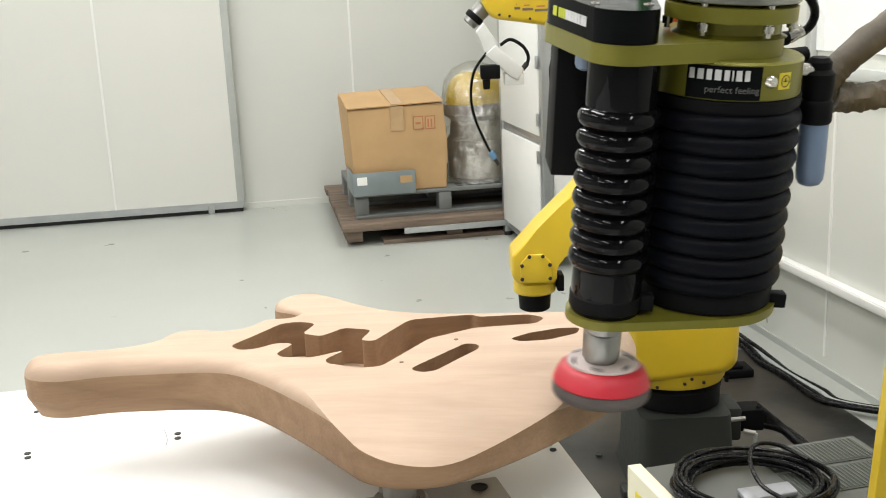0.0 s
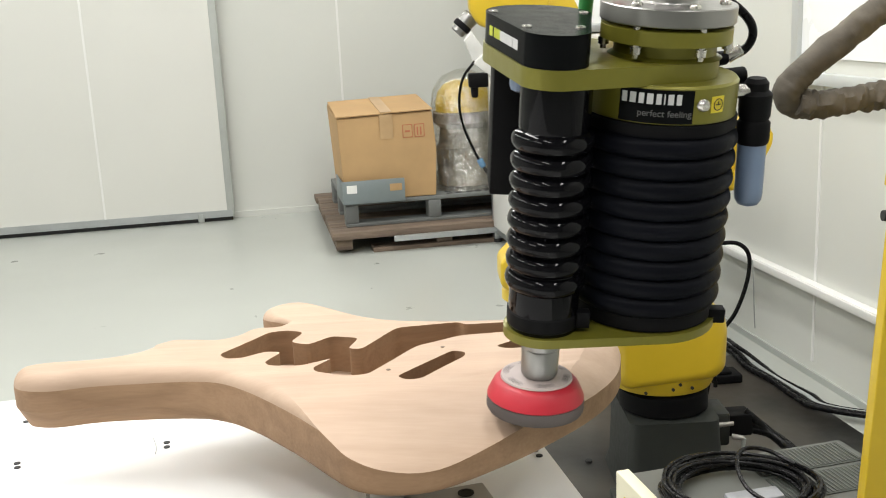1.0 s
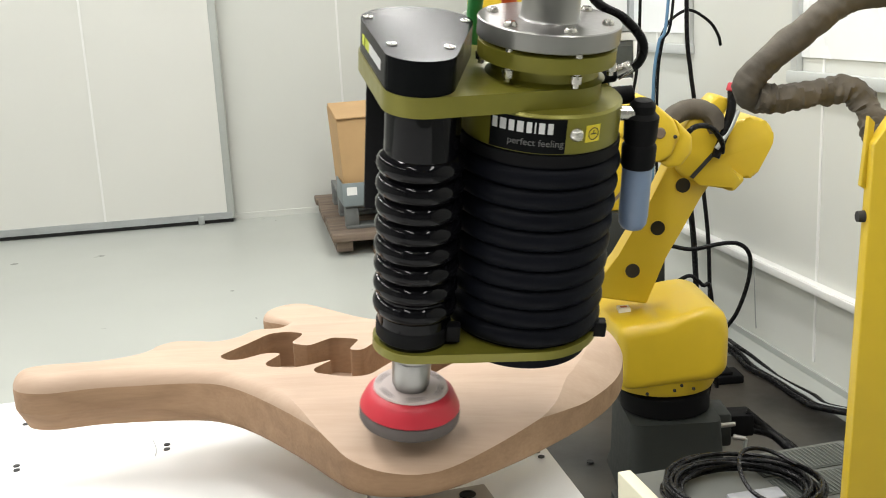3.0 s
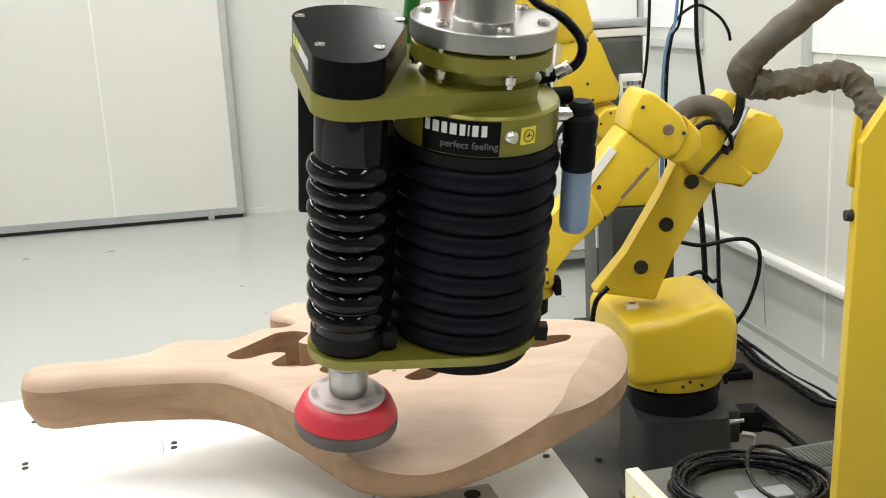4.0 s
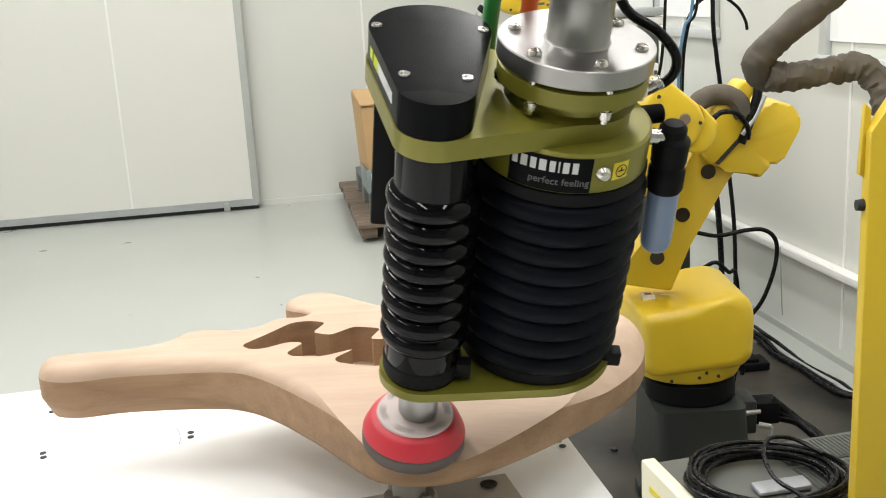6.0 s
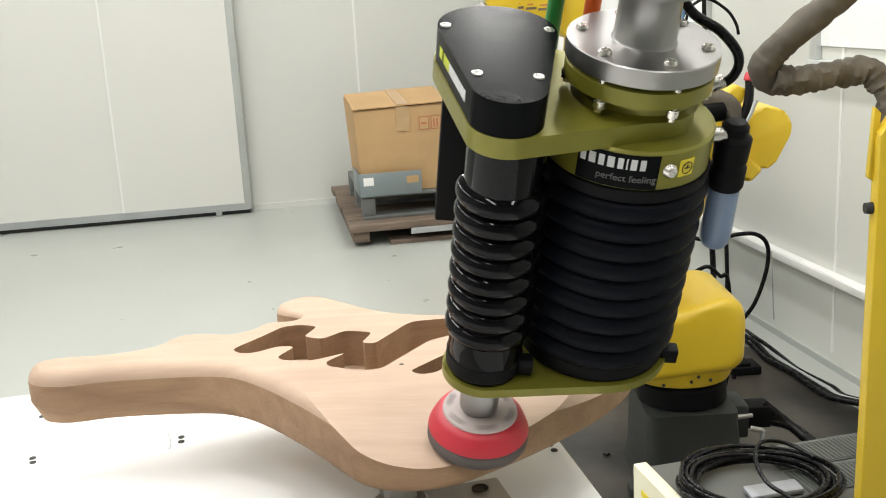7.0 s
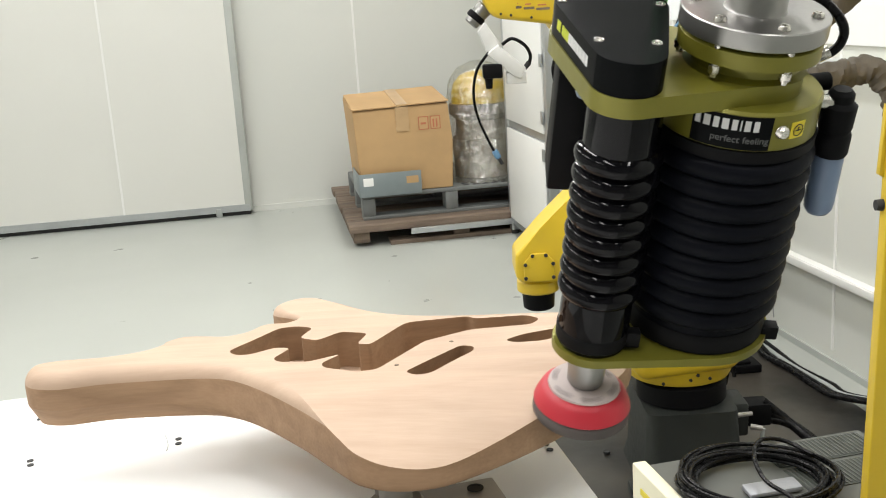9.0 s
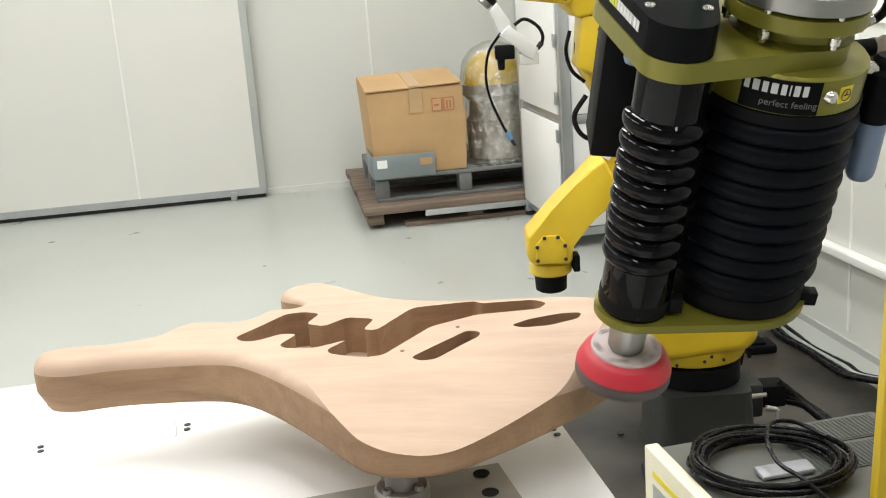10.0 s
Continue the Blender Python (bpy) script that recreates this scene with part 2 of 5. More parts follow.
# ---- room ----
WIDE, DEEP, HIGH = 5.2, 9.5, 3.0


def build_room():
    single("floor", box(B(), -WIDE, 0.2, -DEEP, 0.2, -0.12, 0), M_FLOOR, ROOM, "pale grey-green glossy epoxy floor", "floor", "structure")
    # ceiling is out of view; its low grey dims bounce and reflections
    single("ceiling", box(B(), -WIDE, 0.2, -DEEP, 0.2, HIGH, HIGH + 0.1), M_CEIL, ROOM, "unseen plain grey ceiling, darkened to dim reflections", "ceiling", "structure")
    back = single("wall_north", box(B(), -WIDE, 0.2, 0, 0.12, 0, HIGH), M_WALL, ROOM, "pale grey insulated panel wall", "wall", "structure")
    east = single("wall_east", box(B(), 0, 0.12, -DEEP, 0, 0, HIGH), M_WALL, ROOM, "pale grey panel wall with a conduit rail", "wall", "structure")
    single("wall_west", box(B(), -WIDE - 0.12, -WIDE, -DEEP, 0.12, 0, HIGH), M_WALL, ROOM, "plain pale grey panel wall", "wall", "structure")
    # unseen wall closes the room; its grey is set to bounce fill light
    single("wall_south", box(B(), -WIDE, 0.12, -DEEP - 0.12, -DEEP, 0, HIGH), M_BOUNCE, ROOM, "unseen grey wall, tone set to bounce light", "wall", "structure")
    # joints between the wall panels
    for x in (-1.06, -0.02):
        part("panel_joint", box(B(), x - 0.006, x + 0.006, -0.004, 0.0, 0.05, HIGH), M_WHITE, back)
    for y in (-4.62, -3.4, -2.2, -1.0):
        part("panel_joint", box(B(), -0.004, 0.0, y - 0.005, y + 0.005, 0.05, HIGH), M_WHITE, east)
    single("baseboard", box(B(), -0.008, 0, -DEEP, 0, 0.0, 0.022), M_EDGE, ROOM, "grey base strip along the wall", "baseboard", "structure")
    single("baseboard", box(B(), -1.75, 0, -0.012, 0, 0.0, 0.035), M_WALL, ROOM, "pale base strip along the wall", "baseboard", "structure")
    # sliding door
    door = thing("door_1", ROOM @ Matrix.Translation((-1.76, -0.06, 0)), "wide closed sliding door of pale panels with aluminium edge", "door", kind="structure")
    part("door_leaf", box(B(), -3.3, -0.72, -0.025, 0.045, 0.05, 2.7), M_DOOR, door)
    part("door_leaf", box(B(), -0.713, -0.03, -0.03, 0.045, 0.05, 2.7), M_DOOR, door)
    part("edge_profile", box(B(), -0.03, 0.013, -0.035, 0.055, 0.03, 2.75, 0.004), M_EDGE, door, "grey aluminium edge profile")
    part("joint_strip", box(B(), -0.722, -0.711, -0.034, 0.0, 0.06, 2.7), M_WHITE, door, "white joint strip")
    part("bottom_profile", box(B(), -3.3, 0.0, -0.036, 0.045, 0.025, 0.065), M_ALU, door, "aluminium bottom profile")
    # dark strip stands in for the shaded gap below the leaf
    part("gap_strip", box(B(), -3.3, 0.0, -0.015, 0.04, 0.001, 0.025), M_DARK, door, "dark strip standing for the shaded gap under the door")
    part("guide_block", box(B(), -0.2, -0.165, -0.045, 0.0, 0.0, 0.05, 0.003), M_GREY, door)
    # rail and windows on the east wall
    rail = thing("conduit_rail", ROOM @ Matrix.Translation((0, 0, 0.283)), "white cable conduit running along the wall", "conduit", kind="structure")
    part("channel", box(B(), -0.032, 0, -DEEP, 0, -0.010, 0.022, 0.005), M_WHITE, rail)
    part("channel_lid", box(B(), -0.036, -0.032, -DEEP, 0, -0.006, 0.018, 0.001), M_WHITE, rail)
    # lamps are out of view: overhead rows assumed, row -6.9 added as fill
    lamp_at = [(-0.75, -1.0), (-2.25, -1.0), (-3.75, -1.0), (-0.75, -2.9), (-2.25, -2.9), (-3.75, -2.9), (-0.75, -4.8), (-2.25, -4.8), (-3.75, -4.8), (-0.75, -6.9), (-2.25, -6.9), (-3.75, -6.9)]
    for x, y in lamp_at:
        m = ROOM @ Matrix.Translation((x, y, HIGH))
        fix = thing("ceiling_light", m, "long white ceiling light, unseen, added to light the room", "ceiling light", "ceiling lights")
        part("housing", box(B(), -0.12, 0.12, -0.72, 0.72, -0.05, 0, 0.006), M_WHITE, fix)
        part("diffuser", box(B(), -0.09, 0.09, -0.7, 0.7, -0.06, -0.05), M_LAMP, fix, "glowing white diffuser")
        lamp = bpy.data.lights.new("ceiling_lamp", "AREA")
        lamp.shape, lamp.size, lamp.size_y, lamp.energy, lamp.color = "RECTANGLE", 0.18, 1.4, LAMP_POWER[y], (1.0, 0.985, 0.962)
        new("ceiling_lamp", lamp).matrix_basis = m @ pose(0, 0, -0.07)


build_room()

# ---- work table and fixture ----
TOP, FACE = 0.77, 0.87
TABLE = Matrix.Translation((0.04, 1.11, 0)) @ Matrix.Rotation(radians(11), 4, "Z")


def build_table():
    t = thing("work_table", TABLE, "white laminate work table with paired screw holes", "table")
    part("tabletop", box(B(), -1.5, 0, -0.95, 0, TOP - 0.03, TOP, 0.002), M_TABLE, t)
    for x in (-1.44, -0.06):
        for y in (-0.89, -0.06):
            part("leg", box(B(), x - 0.03, x + 0.03, y - 0.03, y + 0.03, 0, TOP - 0.09, 0.003), M_ALU, t)
    part("apron", box(B(), -1.4, -0.1, -0.075, -0.045, TOP - 0.09, TOP - 0.03), M_ALU, t)
    part("apron", box(B(), -1.4, -0.1, -0.905, -0.875, TOP - 0.09, TOP - 0.03), M_ALU, t)
    inv = TABLE.inverted()
    for x, y in ((-0.2532, 0.8802), (-0.2507, 0.8698), (-0.3813, 0.8507), (-0.3775, 0.8415), (-0.4104, 0.9497), (0.0850, 0.8210), (0.0875, 0.8100)):
        p = inv @ Vector((x, y, TOP))
        part("screw_hole", lathe(B(), [(0.0030, 0), (0.0030, 0.0008)], 14, Matrix.Translation((p.x, p.y, TOP))), M_DARK, t)
    mark = [inv @ Vector((x, y, TOP + 0.0001)) for x, y in ((-0.2691, 0.8924), (-0.2650, 0.8827), (-0.2615, 0.8733), (-0.259, 0.864), (-0.258, 0.856))]
    part("scratch", tube(B(), mark, 0.0004, 6), M_GREY, t, "thin curved scratch mark")
    fix = thing("clamping_fixture", Matrix.Translation((0.034, 0.734, TOP)) @ Matrix.Rotation(radians(14.5), 4, "Z"), "milled steel plate with a post that holds the wooden body", "fixture")
    part("plate", box(B(), -0.27, 0, -0.16, 0, 0.0, 0.016, 0.0012), M_STEEL, fix)
    for x, y in ((-0.018, -0.014), (-0.02, -0.045), (-0.21, -0.02), (-0.14, -0.05)):
        part("bolt_hole", lathe(B(), [(0.0065, 0.0162), (0.0065, 0.0168), (0.0045, 0.0168), (0.0045, 0.0164)], 18, Matrix.Translation((x, y, 0))), M_PEDESTAL, fix)
    part("collar", lathe(B(), [(0.021, 0.016), (0.021, 0.024), (0.019, 0.026), (0.013, 0.026)], 28, Matrix.Translation((-0.083, -0.027, 0))), M_STEEL, fix)
    part("post", lathe(B(), [(0.0125, 0.016), (0.0125, 0.052), (0.016, 0.0525), (0.016, 0.0540)], 28, Matrix.Translation((-0.083, -0.027, 0))), M_STEEL, fix)
    for a in (0.6, 2.2, 3.8, 5.4):
        part("cap_screw", lathe(B(), [(0.0035, 0.026), (0.0035, 0.030), (0.002, 0.030), (0.002, 0.0285)], 12, Matrix.Translation((-0.083 + 0.0165 * math.cos(a), -0.027 + 0.0165 * math.sin(a), 0))), M_STEEL, fix)


build_table()


# ---- guitar body ----
def build_guitar():
    outline = [(-0.361, 0.823), (-0.349, 0.802), (-0.322, 0.794), (-0.283, 0.801), (-0.235, 0.800), (-0.186, 0.789), (-0.152, 0.763), (-0.110, 0.7125),
               (-0.078, 0.667), (-0.060, 0.646), (-0.033, 0.636), (0.0, 0.640), (0.040, 0.666), (0.083, 0.703), (0.125, 0.748), (0.152, 0.792),
               (0.163, 0.838), (0.150, 0.874), (0.118, 0.893), (0.075, 0.899), (0.02, 0.904), (-0.03, 0.914), (-0.066, 0.934), (-0.10, 0.968), (-0.128, 0.992),
               (-0.152, 0.990), (-0.168, 0.970), (-0.163, 0.950), (-0.148, 0.931), (-0.138, 0.920), (-0.145, 0.909), (-0.160, 0.908), (-0.171, 0.902), (-0.180, 0.887), (-0.196, 0.878), (-0.216, 0.882), (-0.236, 0.884),
               (-0.249, 0.874), (-0.264, 0.857), (-0.295, 0.847), (-0.335, 0.845), (-0.356, 0.838)]
    ring = loop_curve(outline, 5)
    n = len(ring)
    norm = []
    for k in range(n):
        d = ring[(k + 1) % n] - ring[k - 1]
        norm.append(Vector((-d.y, d.x)).normalized())
    low = FACE - 0.0455

    def fade(x, x0, x1):
        return min(1.0, max(0.0, (x - x0) / (x1 - x0)))
    # broad rounding on the near horn, fine on the far edge, a worn slope at the bout's corner
    horn = [fade(-p.x, 0.18, 0.25) if p.y < 0.87 else 0.0 for p in ring]
    far = [fade(p.y, 0.84, 0.865) * fade(-p.x, 0.10, 0.14) * (1 - fade(p.y, 0.93, 0.96)) for p in ring]
    corner = [fade(p.x, 0.045, 0.115) * (1 - fade(p.y, 0.80, 0.87)) for p in ring]
    bm = B()
    rings = []
    for j in range(7):
        a, u = math.pi / 2 * j / 6, j / 6
        row = []
        for k in range(n):
            h, r = horn[k], 0.008
            inward = (1 - h) * r * (1 - math.sin(a)) + h * 0.008 * (1 - u)
            up = (1 - h) * r * (1 - math.cos(a)) + h * (0.015 * u - 0.002 * (1 - u))
            row.append(bm.verts.new((*(ring[k] + norm[k] * inward), low + up)))
        rings.append(row)
    for j in range(9):
        a, u = math.pi / 2 * j / 8, j / 8
        row = []
        for k in range(n):
            r, c = 0.011 + 0.004 * horn[k] - 0.006 * far[k], corner[k]
            flat = 0.75 * c
            inward = (r + 0.017 * c) * ((1 - flat) * (1 - math.cos(a)) + flat * u)
            down = (r + 0.011 * c) * ((1 - flat) * (1 - math.sin(a)) + flat * (1 - u))
            row.append(bm.verts.new((*(ring[k] + norm[k] * inward), FACE - down)))
        rings.append(row)
    for a, b in zip(rings, rings[1:]):
        for k in range(n):
            bm.faces.new((a[k], a[(k + 1) % n], b[(k + 1) % n], b[k]))
    bm.faces.new(rings[0][::-1])
    bm.faces.new(rings[-1])
    body = new("guitar_body", mesh_of("guitar_body", bm, M_GUITAR))

    cutters = []

    def cut(bm2):
        ob = new("cutter", mesh_of("cutter", bm2, M_GUITAR))
        mod = body.modifiers.new("cut", "BOOLEAN")
        mod.operation, mod.object, mod.solver = "DIFFERENCE", ob, "EXACT"
        cutters.append(ob)

    # forearm contour: a long soft bevel along the near edge
    a, b = Vector((-0.17, 0.733)), Vector((0.165, 0.835))
    u = (b - a).normalized()
    v = Vector((u.y, -u.x))
    prof = [(d, -1.4 * d * d + 0.00003) for d in [0.012 * k for k in range(18)]]
    bm2 = B()
    lo, hi = [], []
    for s, row in ((-0.1, lo), ((b - a).length + 0.12, hi)):
        for d, z in prof + [(0.21, 0.05), (0.0, 0.05)]:
            q = a + u * s + v * d
            row.append(bm2.verts.new((q.x, q.y, FACE + z)))
    m = len(lo)
    bm2.faces.new(lo)
    bm2.faces.new(hi[::-1])
    for k in range(m):
        bm2.faces.new((lo[k], lo[(k + 1) % m], hi[(k + 1) % m], hi[k]))
    cut(bm2)
    # pickup and tremolo cavities
    cavity = [(-0.186, 0.832), (-0.167, 0.861), (-0.150, 0.889), (-0.134, 0.892), (-0.118, 0.884), (-0.127, 0.857), (-0.110, 0.847), (-0.091, 0.868), (-0.066, 0.859),
              (-0.074, 0.831), (-0.062, 0.828), (-0.036, 0.878), (-0.030, 0.884), (0.024, 0.891), (0.030, 0.883), (0.077, 0.884), (0.089, 0.872), (0.080, 0.857), (0.025, 0.852),
              (-0.015, 0.828), (-0.053, 0.765), (-0.069, 0.763), (-0.097, 0.777), (-0.100, 0.787), (-0.085, 0.808), (-0.111, 0.793), (-0.137, 0.797), (-0.143, 0.806),
              (-0.131, 0.831), (-0.146, 0.834), (-0.164, 0.820), (-0.177, 0.820)]
    cut(prism(B(), rounded(cavity, 0.006, 3), FACE - 0.033, FACE + 0.02))
    cut(prism(B(), rounded([(-0.030, 0.757), (-0.022, 0.750), (-0.010, 0.752), (0.026, 0.796), (0.027, 0.807), (0.016, 0.812)], 0.006, 3), FACE - 0.030, FACE + 0.02))
    cut(prism(B(), rounded([(0.053, 0.818), (0.062, 0.810), (0.085, 0.811), (0.112, 0.825), (0.116, 0.840), (0.098, 0.841), (0.070, 0.831)], 0.006, 3), FACE - 0.030, FACE + 0.02))
    deps = bpy.context.evaluated_depsgraph_get()
    me = bpy.data.meshes.new_from_object(body.evaluated_get(deps))
    body.modifiers.clear()
    old = body.data
    body.data = me
    bpy.data.meshes.remove(old)
    for c in cutters:
        bpy.data.objects.remove(c)
    # sides and cavity walls: raw cut tone, with shade painted into the darker colour
    me.materials.append(M_RAW_SHADE)
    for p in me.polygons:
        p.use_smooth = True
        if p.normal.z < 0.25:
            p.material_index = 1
    me.set_sharp_from_angle(angle=radians(25))
    tagged(body, "unfinished pale wooden electric guitar body with routed cavities", "guitar body")
    part("screw_mark", lathe(B(), [(0.0018, 0), (0.0018, 0.0005)], 10, Matrix.Translation((-0.037, 0.772, FACE))), M_PALLET, body)
    part("screw_mark", lathe(B(), [(0.0018, 0), (0.0018, 0.0005)], 10, Matrix.Translation((0.008, 0.822, FACE))), M_PALLET, body)


build_guitar()

# ---- sanding tool on the robot ----
TOOL_ROWS = [
    (0, 0.1088, 0.6995, 0.8664, 6.45, 3.60, -1.30),
    (0.5, 0.0857, 0.6966, 0.8620, 6.62, 3.83, -1.30),
    (1, 0.0740, 0.6897, 0.8620, 7.80, 3.85, -1.59),
    (1.5, 0.0519, 0.6906, 0.8607, 10.10, 4.42, -2.12),
    (2, 0.0280, 0.6877, 0.8597, 11.78, 4.79, -0.82),
    (2.5, 0.0036, 0.6845, 0.8575, 12.61, 5.48, -1.71),
    (4, -0.0665, 0.6552, 0.8637, 12.88, 6.04, 0.71),
    (4.5, -0.0794, 0.6561, 0.8630, 12.15, 6.03, 1.43),
    (5, -0.0679, 0.6498, 0.8596, 16.80, 6.38, 1.65),
    (5.5, -0.0511, 0.6475, 0.8538, 20.57, 6.95, 1.60),
    (7, 0.0174, 0.6685, 0.8497, 20.87, 6.88, -0.38),
    (7.5, 0.0410, 0.6750, 0.8522, 21.56, 6.51, -0.93),
    (8, 0.0593, 0.6865, 0.8531, 20.70, 6.91, -1.82),
    (8.5, 0.0764, 0.6909, 0.8572, 20.58, 6.97, -1.84),
    (9, 0.1018, 0.6973, 0.8600, 19.04, 6.72, -3.00),
    (9.5, 0.1241, 0.6977, 0.8660, 18.76, 6.20, -2.22),
    (10, 0.1298, 0.7121, 0.8680, 19.07, 7.26, -1.98),
]
STROKE = [(0, -0.0011), (0.5, 0.0004), (1, 0.0023), (1.5, 0.0021), (2, 0.0059), (2.5, 0.0097), (4, 0.0131), (4.5, 0.0129), (5, 0.0100), (5.5, 0.0062), (7, 0.0019), (7.5, -0.0027), (8, -0.0058), (8.5, -0.0098), (9, -0.0078), (9.5, -0.0076), (10, -0.0082)]
TOOL = thing("sanding_tool", pose(*TOOL_ROWS[0][1:]), "black and olive robot sanding head with bellows and red pad", "sander")
BX, BY = 0.0755, 0.0385


def circle_at(x, y):
    return Matrix.Translation((x, y, 0))


def bellows(r_in, r_out, z0, z1, count, low, high):
    """A profile with round folds between two smooth sleeves."""
    prof = [low, (low[0], z0)]
    step = (z1 - z0) / count
    for k in range(count):
        for j in range(9):
            a = j / 9 * math.pi
            prof.append((r_in + (r_out - r_in) * math.sin(a) ** 0.62, z0 + step * (k + j / 9)))
    return prof + [(r_in, z1), (high[0], z1 + 0.003), high]


def build_tool():
    t = TOOL
    pad = part("sanding_pad", lathe(B(), [(0.029, 0), (0.0345, 0.001), (0.0355, 0.003), (0.0355, 0.0085), (0.0342, 0.0105)], 48), M_FOAM, t, "dark grey foam sanding pad")
    part("backing_plate", lathe(B(), [(0.0342, 0.0103), (0.0354, 0.0115), (0.0350, 0.013), (0.0310, 0.0215), (0.0278, 0.0245), (0.024, 0.0252)], 48), M_RED, pad, "red rubber backing plate")
    part("hub_ring", lathe(B(), [(0.0262, 0.0252), (0.0258, 0.0268), (0.018, 0.0274), (0.012, 0.0276)], 40), M_PADTOP, pad, "dusty white hub ring")
    for k in range(6):
        a = k * math.pi / 3 + 0.2
        part("dust_hole", lathe(B(), [(0.0026, 0), (0.0026, 0.0006)], 12, Matrix.Translation((0.0218 * math.cos(a), 0.0218 * math.sin(a), 0.0270))), M_DARK, pad)
    spindle = part("spindle_housing", lathe(B(), [(0.0115, 0.0255), (0.0115, 0.030), (0.0132, 0.031), (0.0136, 0.050), (0.0132, 0.051), (0.0140, 0.052), (0.0140, 0.064)], 40), M_SILVER, t, "turned metal spindle housing")
    low = part("lower_bracket", prism(B(), hull([(0, 0, 0.0275), (BX, BY, 0.0545)], 48), 0.0620, 0.0685, 0.0012), M_OLIVE, t, "olive lower bracket plate")
    m = circle_at(BX, BY)
    part("sander_bellows", lathe(B(), bellows(0.0235, 0.0282, 0.100, 0.2130, 8, (0.0222, 0.094), (0.0238, 0.2440)), 48), M_RUBBER, t, "glossy black vinyl bellows")
    sleeve = part("lower_sleeve", lathe(B(), [(0.0242, 0.0685), (0.0248, 0.070), (0.0246, 0.090), (0.0243, 0.110), (0.0235, 0.114)], 48), M_RUBBER, t, "smooth black lower sleeve")
    part("clamp_band", lathe(B(), [(0.0247, 0.071), (0.0255, 0.072), (0.0255, 0.081), (0.0247, 0.082)], 48), M_MATTE, sleeve)
    part("clamp_lug", box(B(), 0.022, 0.0315, -0.014, -0.005, 0.072, 0.084, 0.001), M_MATTE, sleeve)
    big = part("actuator_bellows", lathe(B(), bellows(0.0508, 0.0553, 0.082, 0.2100, 9, (0.0485, 0.0640), (0.0510, 0.2200)), 64, m), M_CLOTH, t, "matt black folded actuator bellows")
    part("lower_band", lathe(B(), [(0.0490, 0.0686), (0.0512, 0.0695), (0.0512, 0.079), (0.0490, 0.083)], 64, m), M_MATTE, low)
    part("band_lug", box(B(), 0.046, 0.0585, -0.022, -0.012, 0.0640, 0.075, 0.0012, m=m), M_MATTE, low)
    part("upper_band", lathe(B(), [(0.0505, 0.2115), (0.0530, 0.2120), (0.0530, 0.2190), (0.0505, 0.2196)], 64, m), M_MATTE, big)
    # upper cap
    cap = part("actuator_cap", lathe(B(), [(0.0500, 0.2185), (0.0515, 0.2200), (0.0515, 0.2428), (0.0500, 0.2445), (0.034, 0.2445)], 72, m), M_OLIVE, t, "olive anodised actuator cap")
    part("bracket_plate", prism(B(), hull([(-0.003, -0.0075, 0.0228), (-0.008, 0.072, 0.0382), (BX, BY, 0.0370)], 56), 0.2438, 0.2566, 0.0015), M_OLIVE, t, "olive upper bracket plate")
    part("neck", lathe(B(), [(0.0385, 0.2566), (0.0365, 0.2575), (0.0345, 0.259), (0.0345, 0.2665), (0.0440, 0.2675), (0.0440, 0.2770), (0.0425, 0.2780)], 64, m), M_OLIVE, t, "olive neck flange")
    cover = part("drive_cover", prism(B(), hull([(-0.003, -0.0080, 0.0218), (-0.008, 0.072, 0.0370)], 64), 0.2567, 0.2780, 0.0016), M_BLACK, t, "glossy black drive cover")
    for x, y in ((-0.0208, 0.0050), (0.0138, 0.0055), (-0.0400, 0.0710), (0.0240, 0.0750)):
        part("cover_screw", lathe(B(), [(0.0034, 0.2780), (0.0032, 0.2788), (0.0019, 0.2788), (0.0017, 0.2782)], 18, circle_at(x, y)), M_CHROME, cover)
    flange = part("robot_flange", lathe(B(), [(0.0445, 0.2797), (0.0452, 0.2804), (0.0452, 0.2908), (0.0445, 0.2915), (0.0195, 0.2915), (0.0184, 0.2930), (0.0180, 0.3220), (0.0195, 0.3240), (0.0300, 0.3250), (0.0300, 0.3700)], 72, m), M_SILVER, t, "turned aluminium robot flange")
    part("spacer", lathe(B(), [(0.030, 0.2775), (0.030, 0.2800)], 40, m), M_DARK, flange)
    for k in range(6):
        a = math.radians(-75 + k * 60)
        x, y = BX + 0.0366 * math.cos(a), BY + 0.0366 * math.sin(a)
        part("flange_screw", lathe(B(), [(0.0040, 0.2915), (0.0040, 0.2926), (0.0029, 0.2943), (0.0017, 0.2943), (0.0015, 0.2930)], 16, circle_at(x, y)), M_CHROME, flange)
        part("hanging_bolt", lathe(B(), [(0.0021, 0.2588), (0.0021, 0.2612), (0.0037, 0.2617), (0.0037, 0.2664), (0.0026, 0.2668), (0.0026, 0.2798)], 12, circle_at(BX + 0.0412 * math.cos(a + 0.12), BY + 0.0412 * math.sin(a + 0.12))), M_CHROME, flange)
    # plate with the maker's mark, earth sticker and screw on the cap

    def curved(x0, x1, z0, z1, r, n=14):
        bm = B()
        rows = []
        for k in range(n + 1):
            a = math.radians(x0 + (x1 - x0) * k / n)
            rows.append([bm.verts.new((BX + rr * math.cos(a), BY + rr * math.sin(a), z)) for rr, z in ((r, z0), (r, z1), (r - 0.0012, z1), (r - 0.0012, z0))])
        for p, q in zip(rows, rows[1:]):
            for j in range(4):
                bm.faces.new((p[j], q[j], q[(j + 1) % 4], p[(j + 1) % 4]))
        bm.faces.new(rows[0][::-1])
        bm.faces.new(rows[-1])
        return bm

